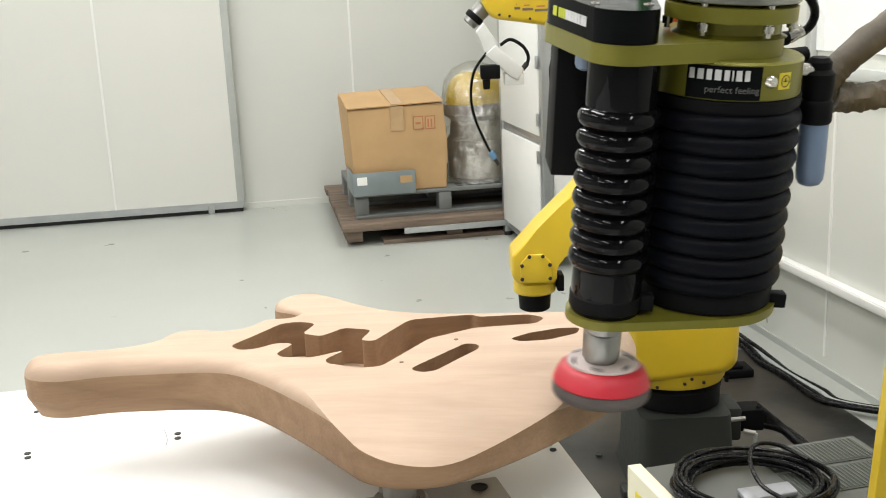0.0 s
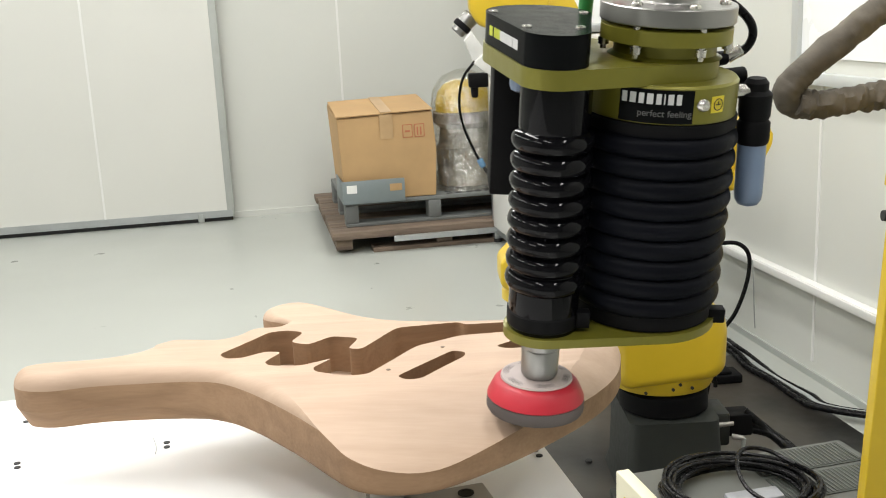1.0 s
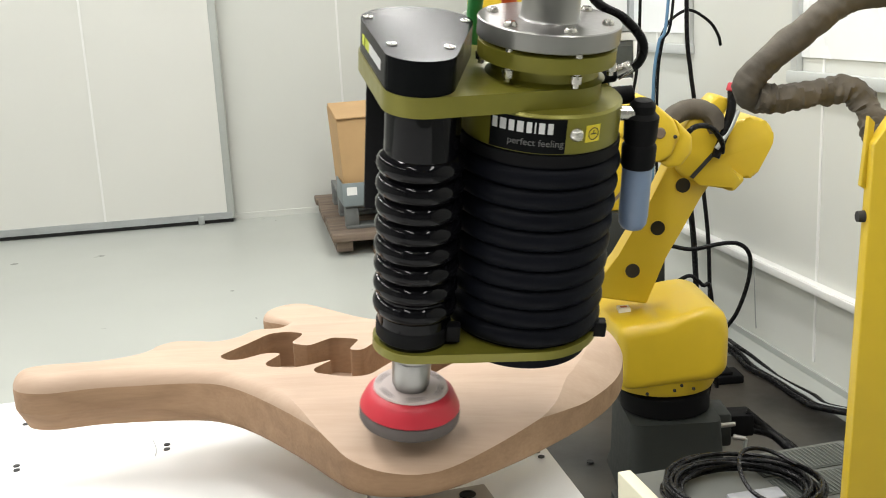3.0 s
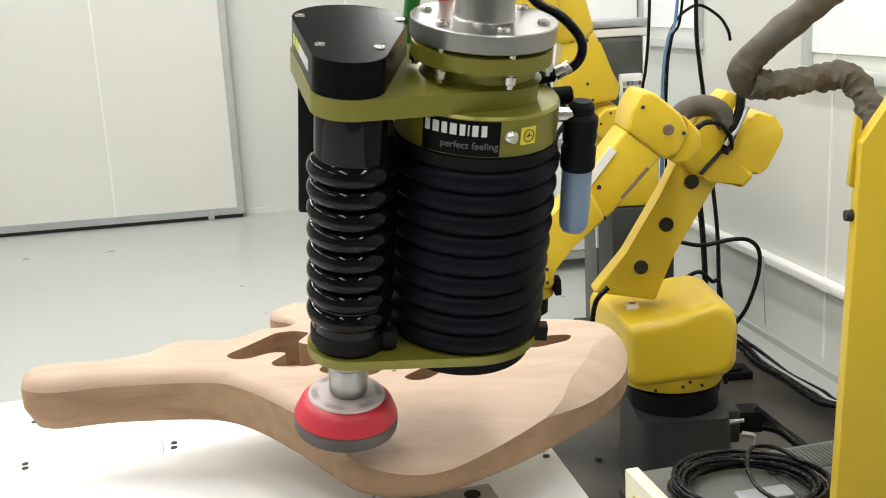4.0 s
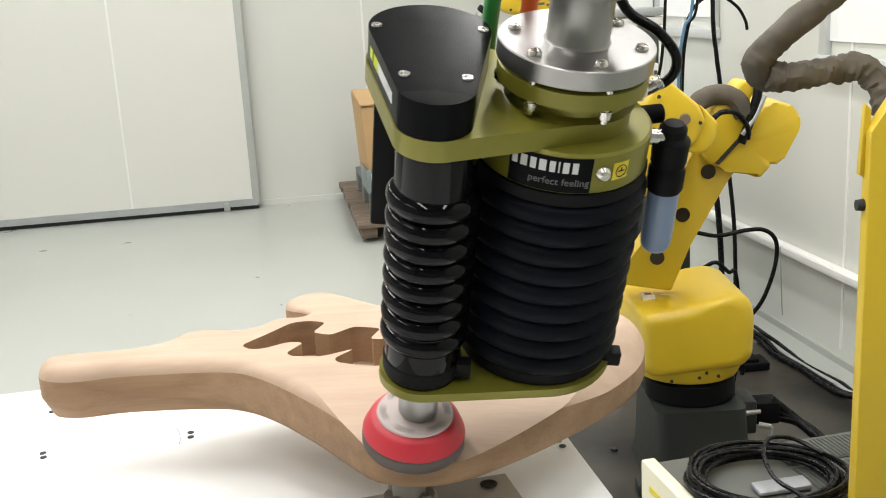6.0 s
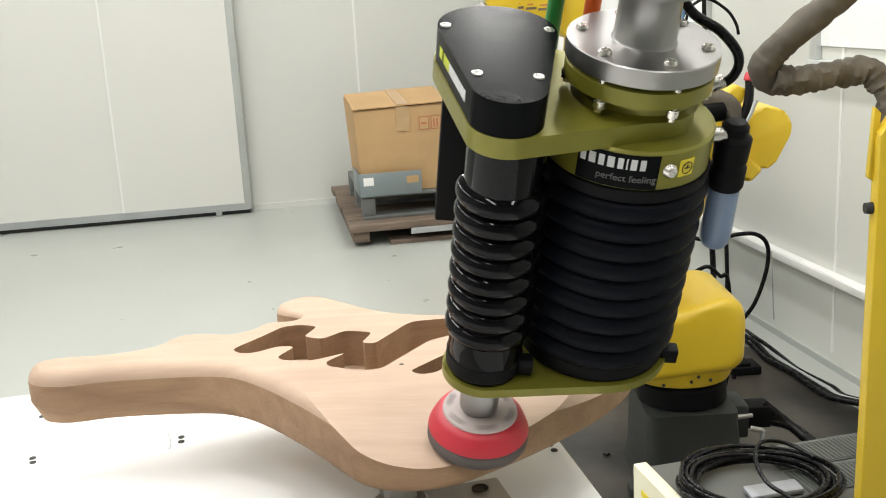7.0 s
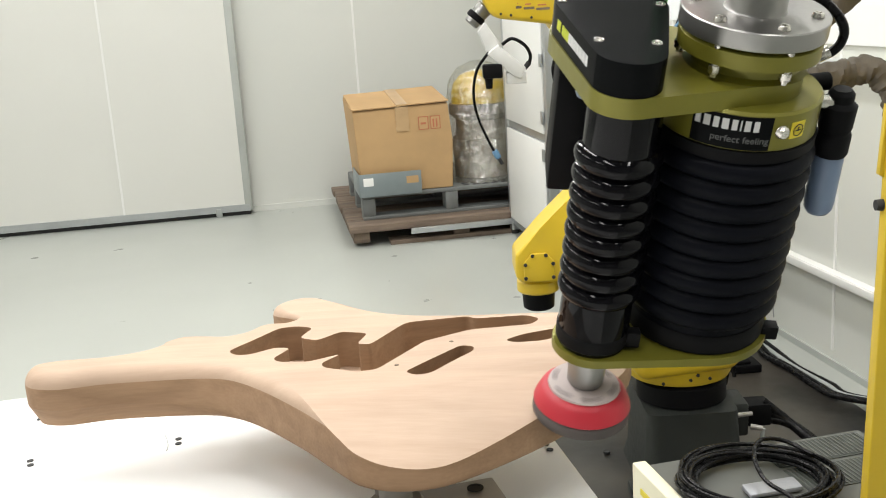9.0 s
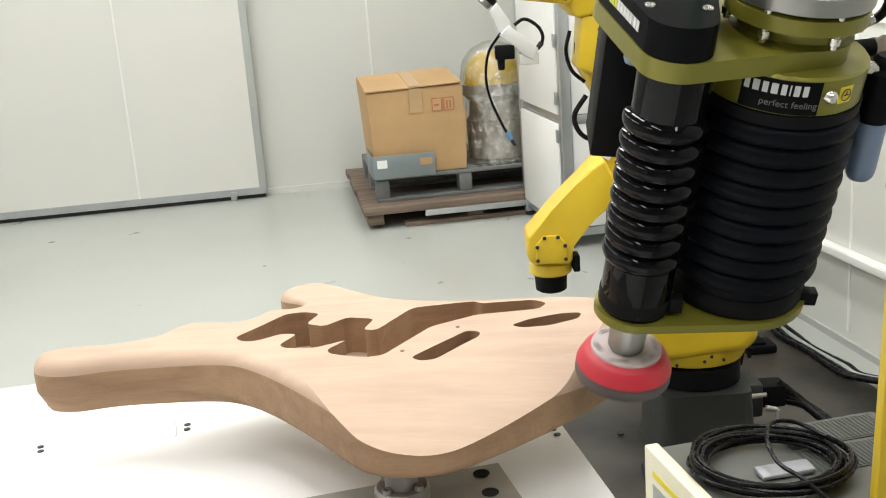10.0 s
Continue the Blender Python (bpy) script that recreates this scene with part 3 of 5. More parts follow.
    plate = part("name_plate", curved(-131, -77, 0.2205, 0.2422, 0.0521), M_BLACK, cap, "black name plate with white mark and small grey print")
    for a0, w in ((-127, 4.6), (-121, 5.4), (-114.4, 4.6), (-108.6, 5.4), (-102, 4.4), (-96.6, 1.5), (-93.8, 4.8), (-87.8, 4.4)):
        part("mark_block", curved(a0 - 2, a0 - 2.4 + w * 0.9, 0.2330, 0.2398, 0.0524, 3), M_INK, plate)
    # small print line under the mark
    bpy_curve = bpy.data.curves.new("print", "FONT")
    bpy_curve.body, bpy_curve.size, bpy_curve.extrude = "perfect feeling", 0.0062, 0.00012
    ob = new("print", bpy_curve)
    me = bpy.data.meshes.new_from_object(ob.evaluated_get(bpy.context.evaluated_depsgraph_get()))
    bpy.data.objects.remove(ob)
    for v in me.vertices:
        a = math.radians(-117) + v.co.x / 0.0523
        r = 0.0522 + v.co.z
        v.co = (BX + r * math.cos(a), BY + r * math.sin(a), 0.2250 + v.co.y)
    me.materials.append(M_GREYINK)
    ob = new("small_print", me)
    ob.parent = plate
    st = part("earth_sticker", curved(-62, -50, 0.2268, 0.2376, 0.0519, 5), M_LABEL, cap, "yellow earth symbol sticker")
    aa = math.radians(-56)
    rim = Matrix.Translation((BX + 0.0521 * math.cos(aa), BY + 0.0521 * math.sin(aa), 0.2322)) @ Matrix.Rotation(aa, 4, "Z") @ Matrix.Rotation(math.pi / 2, 4, "Y")
    part("earth_ring", lathe(B(), [(0.0040, 0), (0.0040, 0.0003), (0.0035, 0.0003), (0.0035, 0)], 24, rim, cap=False), M_DARK, st)
    part("earth_mark", box(B(), -0.0022, 0.0022, -0.0003, 0.0003, 0.0, 0.0003, m=rim @ Matrix.Rotation(math.pi / 2, 4, "Z")), M_DARK, st)
    part("earth_mark", box(B(), -0.0022, 0.0006, -0.0003, 0.0003, 0.0, 0.0003, m=rim), M_DARK, st)
    a = math.radians(-69.5)
    part("cap_bolt", rod(B(), (BX + 0.0512 * math.cos(a), BY + 0.0512 * math.sin(a), 0.2325), (BX + 0.0555 * math.cos(a), BY + 0.0555 * math.sin(a), 0.2325), 0.0046, 0.0036, 18, 0.0008), M_CHROME, cap)
    # mark on the cover's long side: plain blocks along the straight flank
    c1, r1, c2, r2 = Vector((-0.003, -0.0080)), 0.0218, Vector((-0.008, 0.072)), 0.0370
    along = c2 - c1
    gap = along.length
    turn = math.atan2(along.y, along.x) + math.acos((r1 - r2) / gap)
    nrm = Vector((math.cos(turn), math.sin(turn)))
    p1, p2 = c1 + nrm * r1, c2 + nrm * r2
    side = (p1 - p2).normalized()
    flank = Matrix(((side.x, nrm.x, 0, p2.x), (side.y, nrm.y, 0, p2.y), (0, 0, 1, 0), (0, 0, 0, 1)))
    x = 0.006
    for w, mat in ((0.0055, M_MARK), (0.0018, None), (0.0032, M_MARK), (0.003, M_MARK), (0.0034, M_MARK), (0.0036, M_INK), (0.0042, M_INK), (0.0034, M_INK), (0.0042, M_INK), (0.0032, M_INK), (0.0012, M_INK), (0.0036, M_INK), (0.0034, M_INK)):
        w *= 1.45
        if mat:
            part("mark_block", box(B(), x, x + w - 0.0009, 0.0, 0.0003, 0.2640, 0.2705, m=flank), mat, cover)
        x += w
    # motor box and filters
    part("motor_box", box(B(), -0.039, 0.022, 0.048, 0.096, 0.150, 0.2438, 0.002), M_MATTE, t, "matt black motor housing")
    tilt = Matrix.Translation((0.1455, 0.042, 0.171)) @ Matrix.Rotation(radians(-3), 4, "Y") @ Matrix.Translation((0, 0, -0.16))
    filt = part("air_filter", lathe(B(), [(0.004, 0.138), (0.0075, 0.1395), (0.0095, 0.143), (0.0100, 0.148), (0.0100, 0.184), (0.0092, 0.187)], 28, tilt), M_BLUE, t, "blue translucent exhaust filter bowl")
    part("filter_head", lathe(B(), [(0.0105, 0.184), (0.0115, 0.186), (0.0115, 0.199), (0.0100, 0.201), (0.0110, 0.204), (0.0115, 0.219), (0.0085, 0.222), (0.0085, 0.227), (0.006, 0.230)], 24, tilt), M_MATTE, filt, "black push-in elbow fitting")
    part("fitting", rod(B(), (0.118, 0.038, 0.232), (0.140, 0.041, 0.232), 0.005, None, 14, 0.0008), M_CHROME, filt)
    part("fitting", rod(B(), (0.116, 0.052, 0.238), (0.137, 0.056, 0.240), 0.006, None, 14, 0.0008), M_MATTE, filt)
    part("air_filter", lathe(B(), [(0.003, 0.2315), (0.006, 0.2330), (0.0072, 0.2360), (0.0072, 0.2438)], 24, circle_at(-0.0220, 0.024)), M_BLUE, t, "small blue filter bowl")
    # hoses and cable
    part("green_hose", tube(B(), [(0.030, 0.118, 0.22), (0.031, 0.118, 0.28), (0.036, 0.112, 0.36), (0.044, 0.106, 0.44)], 0.0055, 12), M_GREEN, t, "green air hose")
    part("orange_hose", tube(B(), [(0.052, 0.112, 0.22), (0.054, 0.112, 0.28), (0.054, 0.108, 0.36), (0.052, 0.102, 0.44)], 0.0055, 12), M_ORANGE, t, "orange air hose")
    part("sensor_cable", tube(B(), [(0.108, 0.072, 0.248), (0.130, 0.068, 0.251), (0.141, 0.067, 0.260), (0.141, 0.068, 0.273), (0.128, 0.072, 0.286), (0.108, 0.080, 0.296), (0.092, 0.090, 0.325)], 0.0032, 10), M_CABLE, t, "black sensor cable with connector")
    part("connector", rod(B(), (0.102, 0.060, 0.247), (0.126, 0.067, 0.250), 0.0058, 0.0050, 16, 0.001), M_MATTE, t)
    part("connector_nut", rod(B(), (0.126, 0.067, 0.250), (0.136, 0.067, 0.256), 0.0048, 0.0042, 14, 0.0006), M_CHROME, t)
    return pad, (low, spindle, sleeve)


PAD, CARRIAGE = build_tool()

# ---- far side of the room: pallets, box, wrapped machine ----
def room_thing(name, x, y, z, label, category, turn=0.0, group=""):
    return thing(name, ROOM @ Matrix.Translation((x, y, z)) @ Matrix.Rotation(radians(turn), 4, "Z"), label, category, group)


def build_pallets():
    p = room_thing("wooden_pallet", -1.275, -1.25, 0, "worn dark brown wooden pallet with a board deck", "pallet")
    for k in range(7):
        part("deck_board", box(B(), 0.004 * (k % 3), 1.1, k * 0.174, k * 0.174 + 0.164 + 0.005 * (k % 2), 0.078, 0.112, 0.004), M_PALLET, p)
    for x in (0.0, 0.5, 1.0):
        part("stringer", box(B(), x + 0.02, x + 0.10, 0.03, 1.18, 0.022, 0.078, 0.003), M_PALLET, p)
    for y in (0.02, 0.55, 1.08):
        part("bottom_board", box(B(), 0.20, 1.08, y, y + 0.1, 0.0, 0.022, 0.002), M_PALLET, p)
    part("edge_strip", box(B(), 0.3, 1.1, -0.022, -0.003, 0.055, 0.082, 0.002), M_ALU, p, "pale metal edge strip")
    q = room_thing("plastic_pallet", -1.19, -1.12, 0.112, "dark grey pallet with perforated grey deck", "pallet")
    part("deck", box(B(), 0, 1.0, 0, 0.8, 0.108, 0.128, 0.004), M_PALGREY, q)
    for x in (0.0, 0.42, 0.9):
        for y in (0.0, 0.35, 0.7):
            part("foot_block", box(B(), x, x + 0.065, y, y + 0.1, 0.018, 0.108, 0.006), M_PALGREY, q)
    for y in (0.0, 0.35, 0.7):
        part("runner", box(B(), 0.0, 1.0, y, y + 0.1, 0.0, 0.018, 0.003), M_PALGREY, q)
    for k in range(9):
        for j in range(2):
            part("deck_slot", box(B(), 0.52 + k * 0.05, 0.55 + k * 0.05, 0.02 + 0.05 * j, 0.045 + 0.05 * j, 0.1285, 0.1295), M_DARK, q)
    b = room_thing("corner_bracket", -1.19, -1.135, 0.242, "blue-grey steel corner bracket with white label", "bracket")
    part("front_plate", box(B(), -0.01, 0.30, -0.012, -0.003, -0.01, 0.105, 0.002), M_BRACKET, b)
    part("side_plate", box(B(), -0.012, -0.004, -0.003, 0.30, -0.01, 0.10, 0.002), M_BRACKET, b)
    part("paper_label", box(B(), 0.01, 0.06, -0.0135, -0.012, 0.045, 0.085), M_WHITE, b)
    part("cut_out", box(B(), 0.225, 0.285, -0.0135, -0.012, 0.045, 0.08), M_CARD, b, "brown cut-out")
    c = room_thing("cardboard_box", -1.198, -1.11, 0.242, "brown cardboard carton closed with tape, slightly bulged", "box")
    w, d, h0, h1 = 0.476, 0.46, 0.412, 0.450
    bm = B()
    lo = [bm.verts.new(v) for v in ((0.012, 0, 0), (w - 0.004, 0, 0), (w - 0.004, d, 0), (0.012, d, 0))]
    mid = [bm.verts.new(v) for v in ((0.002, -0.008, 0.24), (w + 0.006, -0.01, 0.24), (w + 0.004, d, 0.24), (0.0, d, 0.24))]
    hi = [bm.verts.new(v) for v in ((-0.006, 0, h0), (w - 0.008, 0.0, h0 + 0.012), (w - 0.02, d, h1), (-0.012, d, h1))]
    for a, e in ((lo, mid), (mid, hi)):
        for k in range(4):
            bm.faces.new((a[k], a[(k + 1) % 4], e[(k + 1) % 4], e[k]))
    bm.faces.new(lo[::-1])
    bm.faces.new(hi)
    bmesh.ops.bevel(bm, geom=list(bm.edges), offset=0.004, segments=2, affect="EDGES")
    part("carton", bm, M_CARD, c)

    def flap(x0, x1, lift):
        bm = B()
        tilt = (h1 - h0) / d
        box(bm, x0, x1, -0.012, d * 0.995, 0, 0.005)
        for v in bm.verts:
            v.co.z += h0 + 0.004 + v.co.y * tilt + 0.012 * (v.co.x / w) + lift
        return bm
    part("top_flap", flap(-0.008, w / 2 - 0.002, 0.002), M_CARD, c)
    part("top_flap", flap(w / 2 + 0.002, w - 0.006, 0.0035), M_CARD, c)
    part("tape", flap(w / 2 - 0.028, w / 2 + 0.028, 0.007), M_TAPE, c, "brown packing tape")
    part("tape", box(B(), w / 2 - 0.035, w / 2 + 0.03, -0.0115, -0.006, 0.30, h0 + 0.008), M_TAPE, c, "brown packing tape")
    part("printed_symbol", box(B(), 0.315, 0.365, -0.0105, -0.008, 0.30, 0.365), M_REDINK, c, "red printed handling symbol")
    part("printed_symbol", box(B(), 0.375, 0.425, -0.0105, -0.008, 0.30, 0.365), M_REDINK, c, "red printed handling symbol")
    part("symbol_field", box(B(), 0.319, 0.361, -0.0112, -0.0105, 0.304, 0.361), M_CARD, c)
    part("symbol_field", box(B(), 0.379, 0.421, -0.0112, -0.0105, 0.304, 0.361), M_CARD, c)
    part("symbol_bar", box(B(), 0.326, 0.352, -0.0118, -0.0112, 0.326, 0.336), M_REDINK, c)
    part("symbol_bar", box(B(), 0.386, 0.394, -0.0118, -0.0112, 0.31, 0.35), M_REDINK, c)
    part("symbol_bar", box(B(), 0.402, 0.410, -0.0118, -0.0112, 0.31, 0.35), M_REDINK, c)
    # wrapped machine on the pallet
    g = room_thing("wrapped_machine", -0.50, -0.80, 0.242, "yellow and grey machine wrapped in clear plastic film", "machine")
    part("dome", lathe(B(), [(0.15, 0.385), (0.148, 0.44), (0.133, 0.49), (0.102, 0.526), (0.062, 0.544), (0.02, 0.549)], 32), M_YELLOW, g, "yellow rounded cover")
    part("machine_body", lathe(B(), [(0.15, 0.0), (0.155, 0.20), (0.14, 0.22), (0.13, 0.30), (0.165, 0.33), (0.165, 0.384)], 32), M_BROWNGREY, g, "grey machine body")
    bm = lathe(B(), [(0.29 - 0.27 * z if z < 0.46 else 0.166 * math.sqrt(max(1 - ((z - 0.46) / 0.143) ** 2, 0.01)), z) for z in [0.002 + 0.0315 * k for k in range(20)]], 72)
    for v in bm.verts:
        k = 1 + 0.08 * noise.noise(v.co * 9) + 0.07 * noise.noise(v.co * 24) + 0.05 * noise.noise(v.co * 60)
        v.co.x, v.co.y = v.co.x * k, v.co.y * k
    part("plastic_film", bm, M_FILM, g, "crumpled clear plastic film", angle=60)


M_BRACKET = material("blue_grey_steel", (0.24, 0.28, 0.29), 0.5, 0.3, scale=30, vary=0.08, stain=0.1)
M_BROWNGREY = material("brown_grey_casting", (0.34, 0.31, 0.26), 0.55, scale=30, vary=0.15, stain=0.3)
M_PALGREY = material("dark_grey_pallet", (0.17, 0.18, 0.175), 0.55, 0.1, scale=30, vary=0.12, stain=0.2)
M_FILM = bpy.data.materials.new("clear_film")
M_FILM.use_nodes = True
fn = M_FILM.node_tree
fn.nodes.remove(fn.nodes["Principled BSDF"])
clear, shine, blend = (fn.nodes.new("ShaderNodeBsdf" + k) if k != "Mix" else fn.nodes.new("ShaderNodeMixShader") for k in ("Transparent", "Glossy", "Mix"))
clear.inputs[0].default_value = (0.9, 0.9, 0.88, 1)
shine.inputs["Color"].default_value, shine.inputs["Roughness"].default_value = (0.85, 0.85, 0.82, 1), 0.16
crumple, relief, share = fn.nodes.new("ShaderNodeTexNoise"), fn.nodes.new("ShaderNodeBump"), fn.nodes.new("ShaderNodeMapRange")
crumple.inputs["Scale"].default_value, crumple.inputs["Detail"].default_value = 16, 4
relief.inputs["Strength"].default_value, relief.inputs["Distance"].default_value = 1.0, 0.02
share.inputs["From Min"].default_value, share.inputs["From Max"].default_value = 0.35, 0.7
share.inputs["To Min"].default_value, share.inputs["To Max"].default_value = 0.08, 0.42
fn.links.new(crumple.outputs["Fac"], relief.inputs["Height"])
fn.links.new(relief.outputs[0], shine.inputs["Normal"])
fn.links.new(crumple.outputs["Fac"], share.inputs["Value"])
fn.links.new(share.outputs[0], blend.inputs[0])
fn.links.new(clear.outputs[0], blend.inputs[1])
fn.links.new(shine.outputs[0], blend.inputs[2])
fn.links.new(blend.outputs[0], fn.nodes["Material Output"].inputs[0])
M_PANE = material("frosted_pane", (0.90, 0.92, 0.93), 0.25, scale=4, vary=0.01)
M_SHELL = material("pale_grey_bracket", (0.62, 0.62, 0.60), 0.45, 0.1, scale=60, vary=0.05)
M_BLUEHOSE = material("blue_hose", (0.10, 0.22, 0.36), 0.4)
M_BAG = material("plastic_bag", (0.27, 0.28, 0.30), 0.3, scale=90, vary=0.15, bump=0.3)
M_VENT = material("vent_mesh", (0.055, 0.062, 0.055), 0.6, scale=200, vary=0.2)
build_pallets()


# ---- enclosure, controller, windows ----
def build_enclosure():
    e = room_thing("machine_enclosure", -0.466, -1.965, 0, "white panelled machine enclosure with aluminium profile frame", "cabinet")
    hgt = 1.75
    for x, y in ((0, 0), (0, 0.71), (0.44, 0), (0.44, 0.71)):
        part("post", box(B(), x, x + 0.045, y, y + 0.045, 0.02, hgt, 0.004), M_ALU, e)
        part("foot", rod(B(), (x + 0.022, y + 0.022, 0), (x + 0.022, y + 0.022, 0.022), 0.02), M_DARK, e)
    for z in (0.05, 0.54, 1.2, hgt - 0.045):
        part("rail", box(B(), 0.008, 0.04, 0.045, 0.71, z, z + 0.035, 0.003), M_ALU, e)
        part("rail", box(B(), 0.045, 0.44, 0.008, 0.04, z, z + 0.035, 0.003), M_ALU, e)
    for z0, z1 in ((0.088, 0.537), (0.578, 1.197), (1.238, 1.70)):
        part("side_panel", box(B(), -0.004, 0.012, 0.05, 0.706, z0, z1, 0.002), M_WHITE, e)
        part("front_panel", box(B(), 0.05, 0.436, 0.014, 0.026, z0, z1, 0.002), M_WHITE, e)
    part("back_panel", box(B(), 0.05, 0.436, 0.72, 0.73, 0.05, 1.7), M_WHITE, e)
    for z in (0.12, 0.46, 0.62, 0.86, 1.1):
        part("hinge", box(B(), -0.012, -0.003, 0.035, 0.06, z, z + 0.055, 0.002), M_ALU, e)
    # robot controller with teach pendant
    c = room_thing("robot_controller", -0.50, -2.76, 0, "dark grey robot controller with a hanging teach pendant", "controller")
    part("housing", box(B(), 0, 0.185, 0.0, 0.14, 0.0, 1.02, 0.006), M_CONTROL, c)
    part("white_frame", box(B(), -0.03, 0.195, -0.004, 0.16, 1.022, 1.050, 0.004), M_WHITE, c)
    part("white_frame", box(B(), -0.03, 0.195, -0.012, 0.16, 1.054, 1.080, 0.004), M_ALU, c)
    part("side_strip", box(B(), 0.172, 0.188, -0.012, -0.001, 0.3, 1.02, 0.002), M_WHITE, c)
    part("side_strip", box(B(), -0.004, 0.012, -0.012, -0.001, 0.3, 1.02, 0.002), M_WHITE, c)
    part("screen", box(B(), 0.016, 0.168, -0.008, -0.001, 0.60, 1.005, 0.002), M_VENT, c)
    pen = part("teach_pendant", box(B(), 0.085, 0.163, -0.03, -0.001, 0.74, 0.898, 0.006), M_WHITE, c, "white teach pendant keypad")
    for i in range(5):
        for j in range(6):
            part("key", box(B(), 0.091 + i * 0.0138, 0.101 + i * 0.0138, -0.034, -0.03, 0.750 + j * 0.022, 0.764 + j * 0.022), (M_BLUEHOSE, M_CONTROL, M_GREY)[(i * 2 + j) % 3], pen)
    part("warning_plate", box(B(), 0.13, 0.175, -0.008, -0.001, 0.46, 0.525), M_LABEL, c, "yellow warning plate")
    for i, (y0, y1, z0) in enumerate(((-2.53, -1.5, 0.985), (-5.0, -3.25, 0.925))):
        w = thing("window_1" if i == 0 else "window_2", ROOM @ Matrix.Translation((0, 0, z0)), "white framed window with pale frosted panes", "window", kind="structure")
        n = 1 if i == 0 else 2
        step = (y1 - y0) / n
        for k in range(n):
            a, b = y0 + k * step, y0 + (k + 1) * step
            part("pane", box(B(), -0.006, -0.001, a + 0.03, b - 0.03, 0.04, 1.05), M_PANE, w)
            part("window_frame", box(B(), -0.022, -0.001, a, a + 0.035, 0.0, 1.1, 0.002), M_FRAME, w)
            part("window_frame", box(B(), -0.022, -0.001, b - 0.035, b, 0.0, 1.1, 0.002), M_FRAME, w)
        part("window_sill", box(B(), -0.03, -0.001, y0 - 0.01, y1 + 0.01, -0.035, 0.0, 0.003), M_FRAME, w)
        part("window_head", box(B(), -0.022, -0.001, y0, y1, 1.1, 1.14, 0.002), M_FRAME, w)


build_enclosure()


# ---- robots behind the table ----
def slab(bm, pts, y0, y1, bev=0.01, r=0.012):
    """An outline in x and z, drawn through in y from y0 to y1."""
    return prism(bm, pts, -y1, -y0, bev, Matrix.Rotation(math.pi / 2, 4, "X"), 3)


def bolts(parent, spots, y, r=0.006, mat=None):
    for x, z in spots:
        part("bolt", rod(B(), (x, y, z), (x, y - 0.004, z), r, r * 0.8, 10), mat or M_DARK, parent)


def build_robot():
    o = Matrix.Translation((0.51, 2.25, 0))
    t = thing("industrial_robot", o, "yellow six-axis industrial robot on a dark pedestal, bent forearm", "robot")

    def P(pts):
        return [(x - 0.51, z) for x, z in pts]
    bm = B()
    lo = rounded([(-0.085, -0.13), (0.145, -0.13), (0.145, 0.15), (-0.085, 0.15)], 0.03, 3)
    a = [bm.verts.new((x * 1.08, y * 1.08, 0.016)) for x, y in lo]
    b = [bm.verts.new((x * 0.98, y * 0.98, 0.05)) for x, y in lo]
    c = [bm.verts.new((x * 0.90, y * 0.94, 0.215)) for x, y in lo]
    for p, q in ((a, b), (b, c)):
        for k in range(len(p)):
            bm.faces.new((p[k], p[(k + 1) % len(p)], q[(k + 1) % len(p)], q[k]))
    bm.faces.new(a[::-1])
    bm.faces.new(c)
    base = part("pedestal", bm, M_PEDESTAL, t, "dark green cast pedestal")
    part("foot_lug", box(B(), -0.12, -0.08, -0.13, -0.08, 0.016, 0.045, 0.006), M_PEDESTAL, base)
    part("foot_lug", box(B(), 0.14, 0.18, -0.13, -0.08, 0.016, 0.045, 0.006), M_PEDESTAL, base)
    part("cable_box", box(B(), 0.125, 0.185, -0.01, 0.09, 0.10, 0.185, 0.008), M_PEDESTAL, base)
    part("socket", box(B(), 0.185, 0.245, 0.01, 0.07, 0.115, 0.170, 0.005), M_MATTE, base, "black connector housing")
    part("fitting", rod(B(), (0.150, -0.03, 0.165), (0.185, -0.035, 0.170), 0.006, 0.005, 12, 0.001), M_STEEL, base, "bright hose fitting")
    part("fitting", rod(B(), (0.185, -0.02, 0.130), (0.212, -0.03, 0.128), 0.007, 0.006, 12, 0.001), M_STEEL, base, "bright hose fitting")
    part("drain_pipe", rod(B(), (0.212, -0.03, 0.128), (0.208, -0.03, 0.085), 0.005, 0.004, 12), M_GREY, base)
    part("bearing_ring", lathe(B(), [(0.110, 0.214), (0.118, 0.218), (0.118, 0.262), (0.108, 0.268), (0.108, 0.276)], 48, Matrix.Translation((0.025, 0, 0)) @ Matrix.Diagonal((0.88, 0.88, 1, 1))), M_MATTE, t, "black bearing ring")
    part("turret_skirt", lathe(B(), [(0.100, 0.272), (0.118, 0.274), (0.124, 0.285), (0.128, 0.315)], 48, Matrix.Translation((0.02, 0, 0)) @ Matrix.Diagonal((0.97, 0.88, 1, 1))), M_YELLOW, t, "yellow turret skirt")
    bolts(t, [(-0.04, 0.287), (0.022, 0.292), (0.065, 0.294), (0.038, 0.303)], -0.11, 0.004, M_DARK)
    back = [(-0.15, 0.444), (-0.138, 0.464), (-0.08, 0.462), (-0.002, 0.463), (0.028, 0.482), (0.09, 0.489), (0.13, 0.475), (0.145, 0.44), (0.145, 0.33), (0.118, 0.308), (-0.13, 0.298), (-0.15, 0.32)]
    front = [(-0.106, 0.428), (-0.100, 0.442), (-0.060, 0.449), (-0.007, 0.456), (0.056, 0.474), (0.100, 0.486), (0.134, 0.472), (0.145, 0.433), (0.142, 0.335), (0.118, 0.312), (-0.084, 0.296), (-0.104, 0.317)]
    bm = B()
    back, front = rounded(back, 0.018, 4), rounded(front, 0.018, 4)
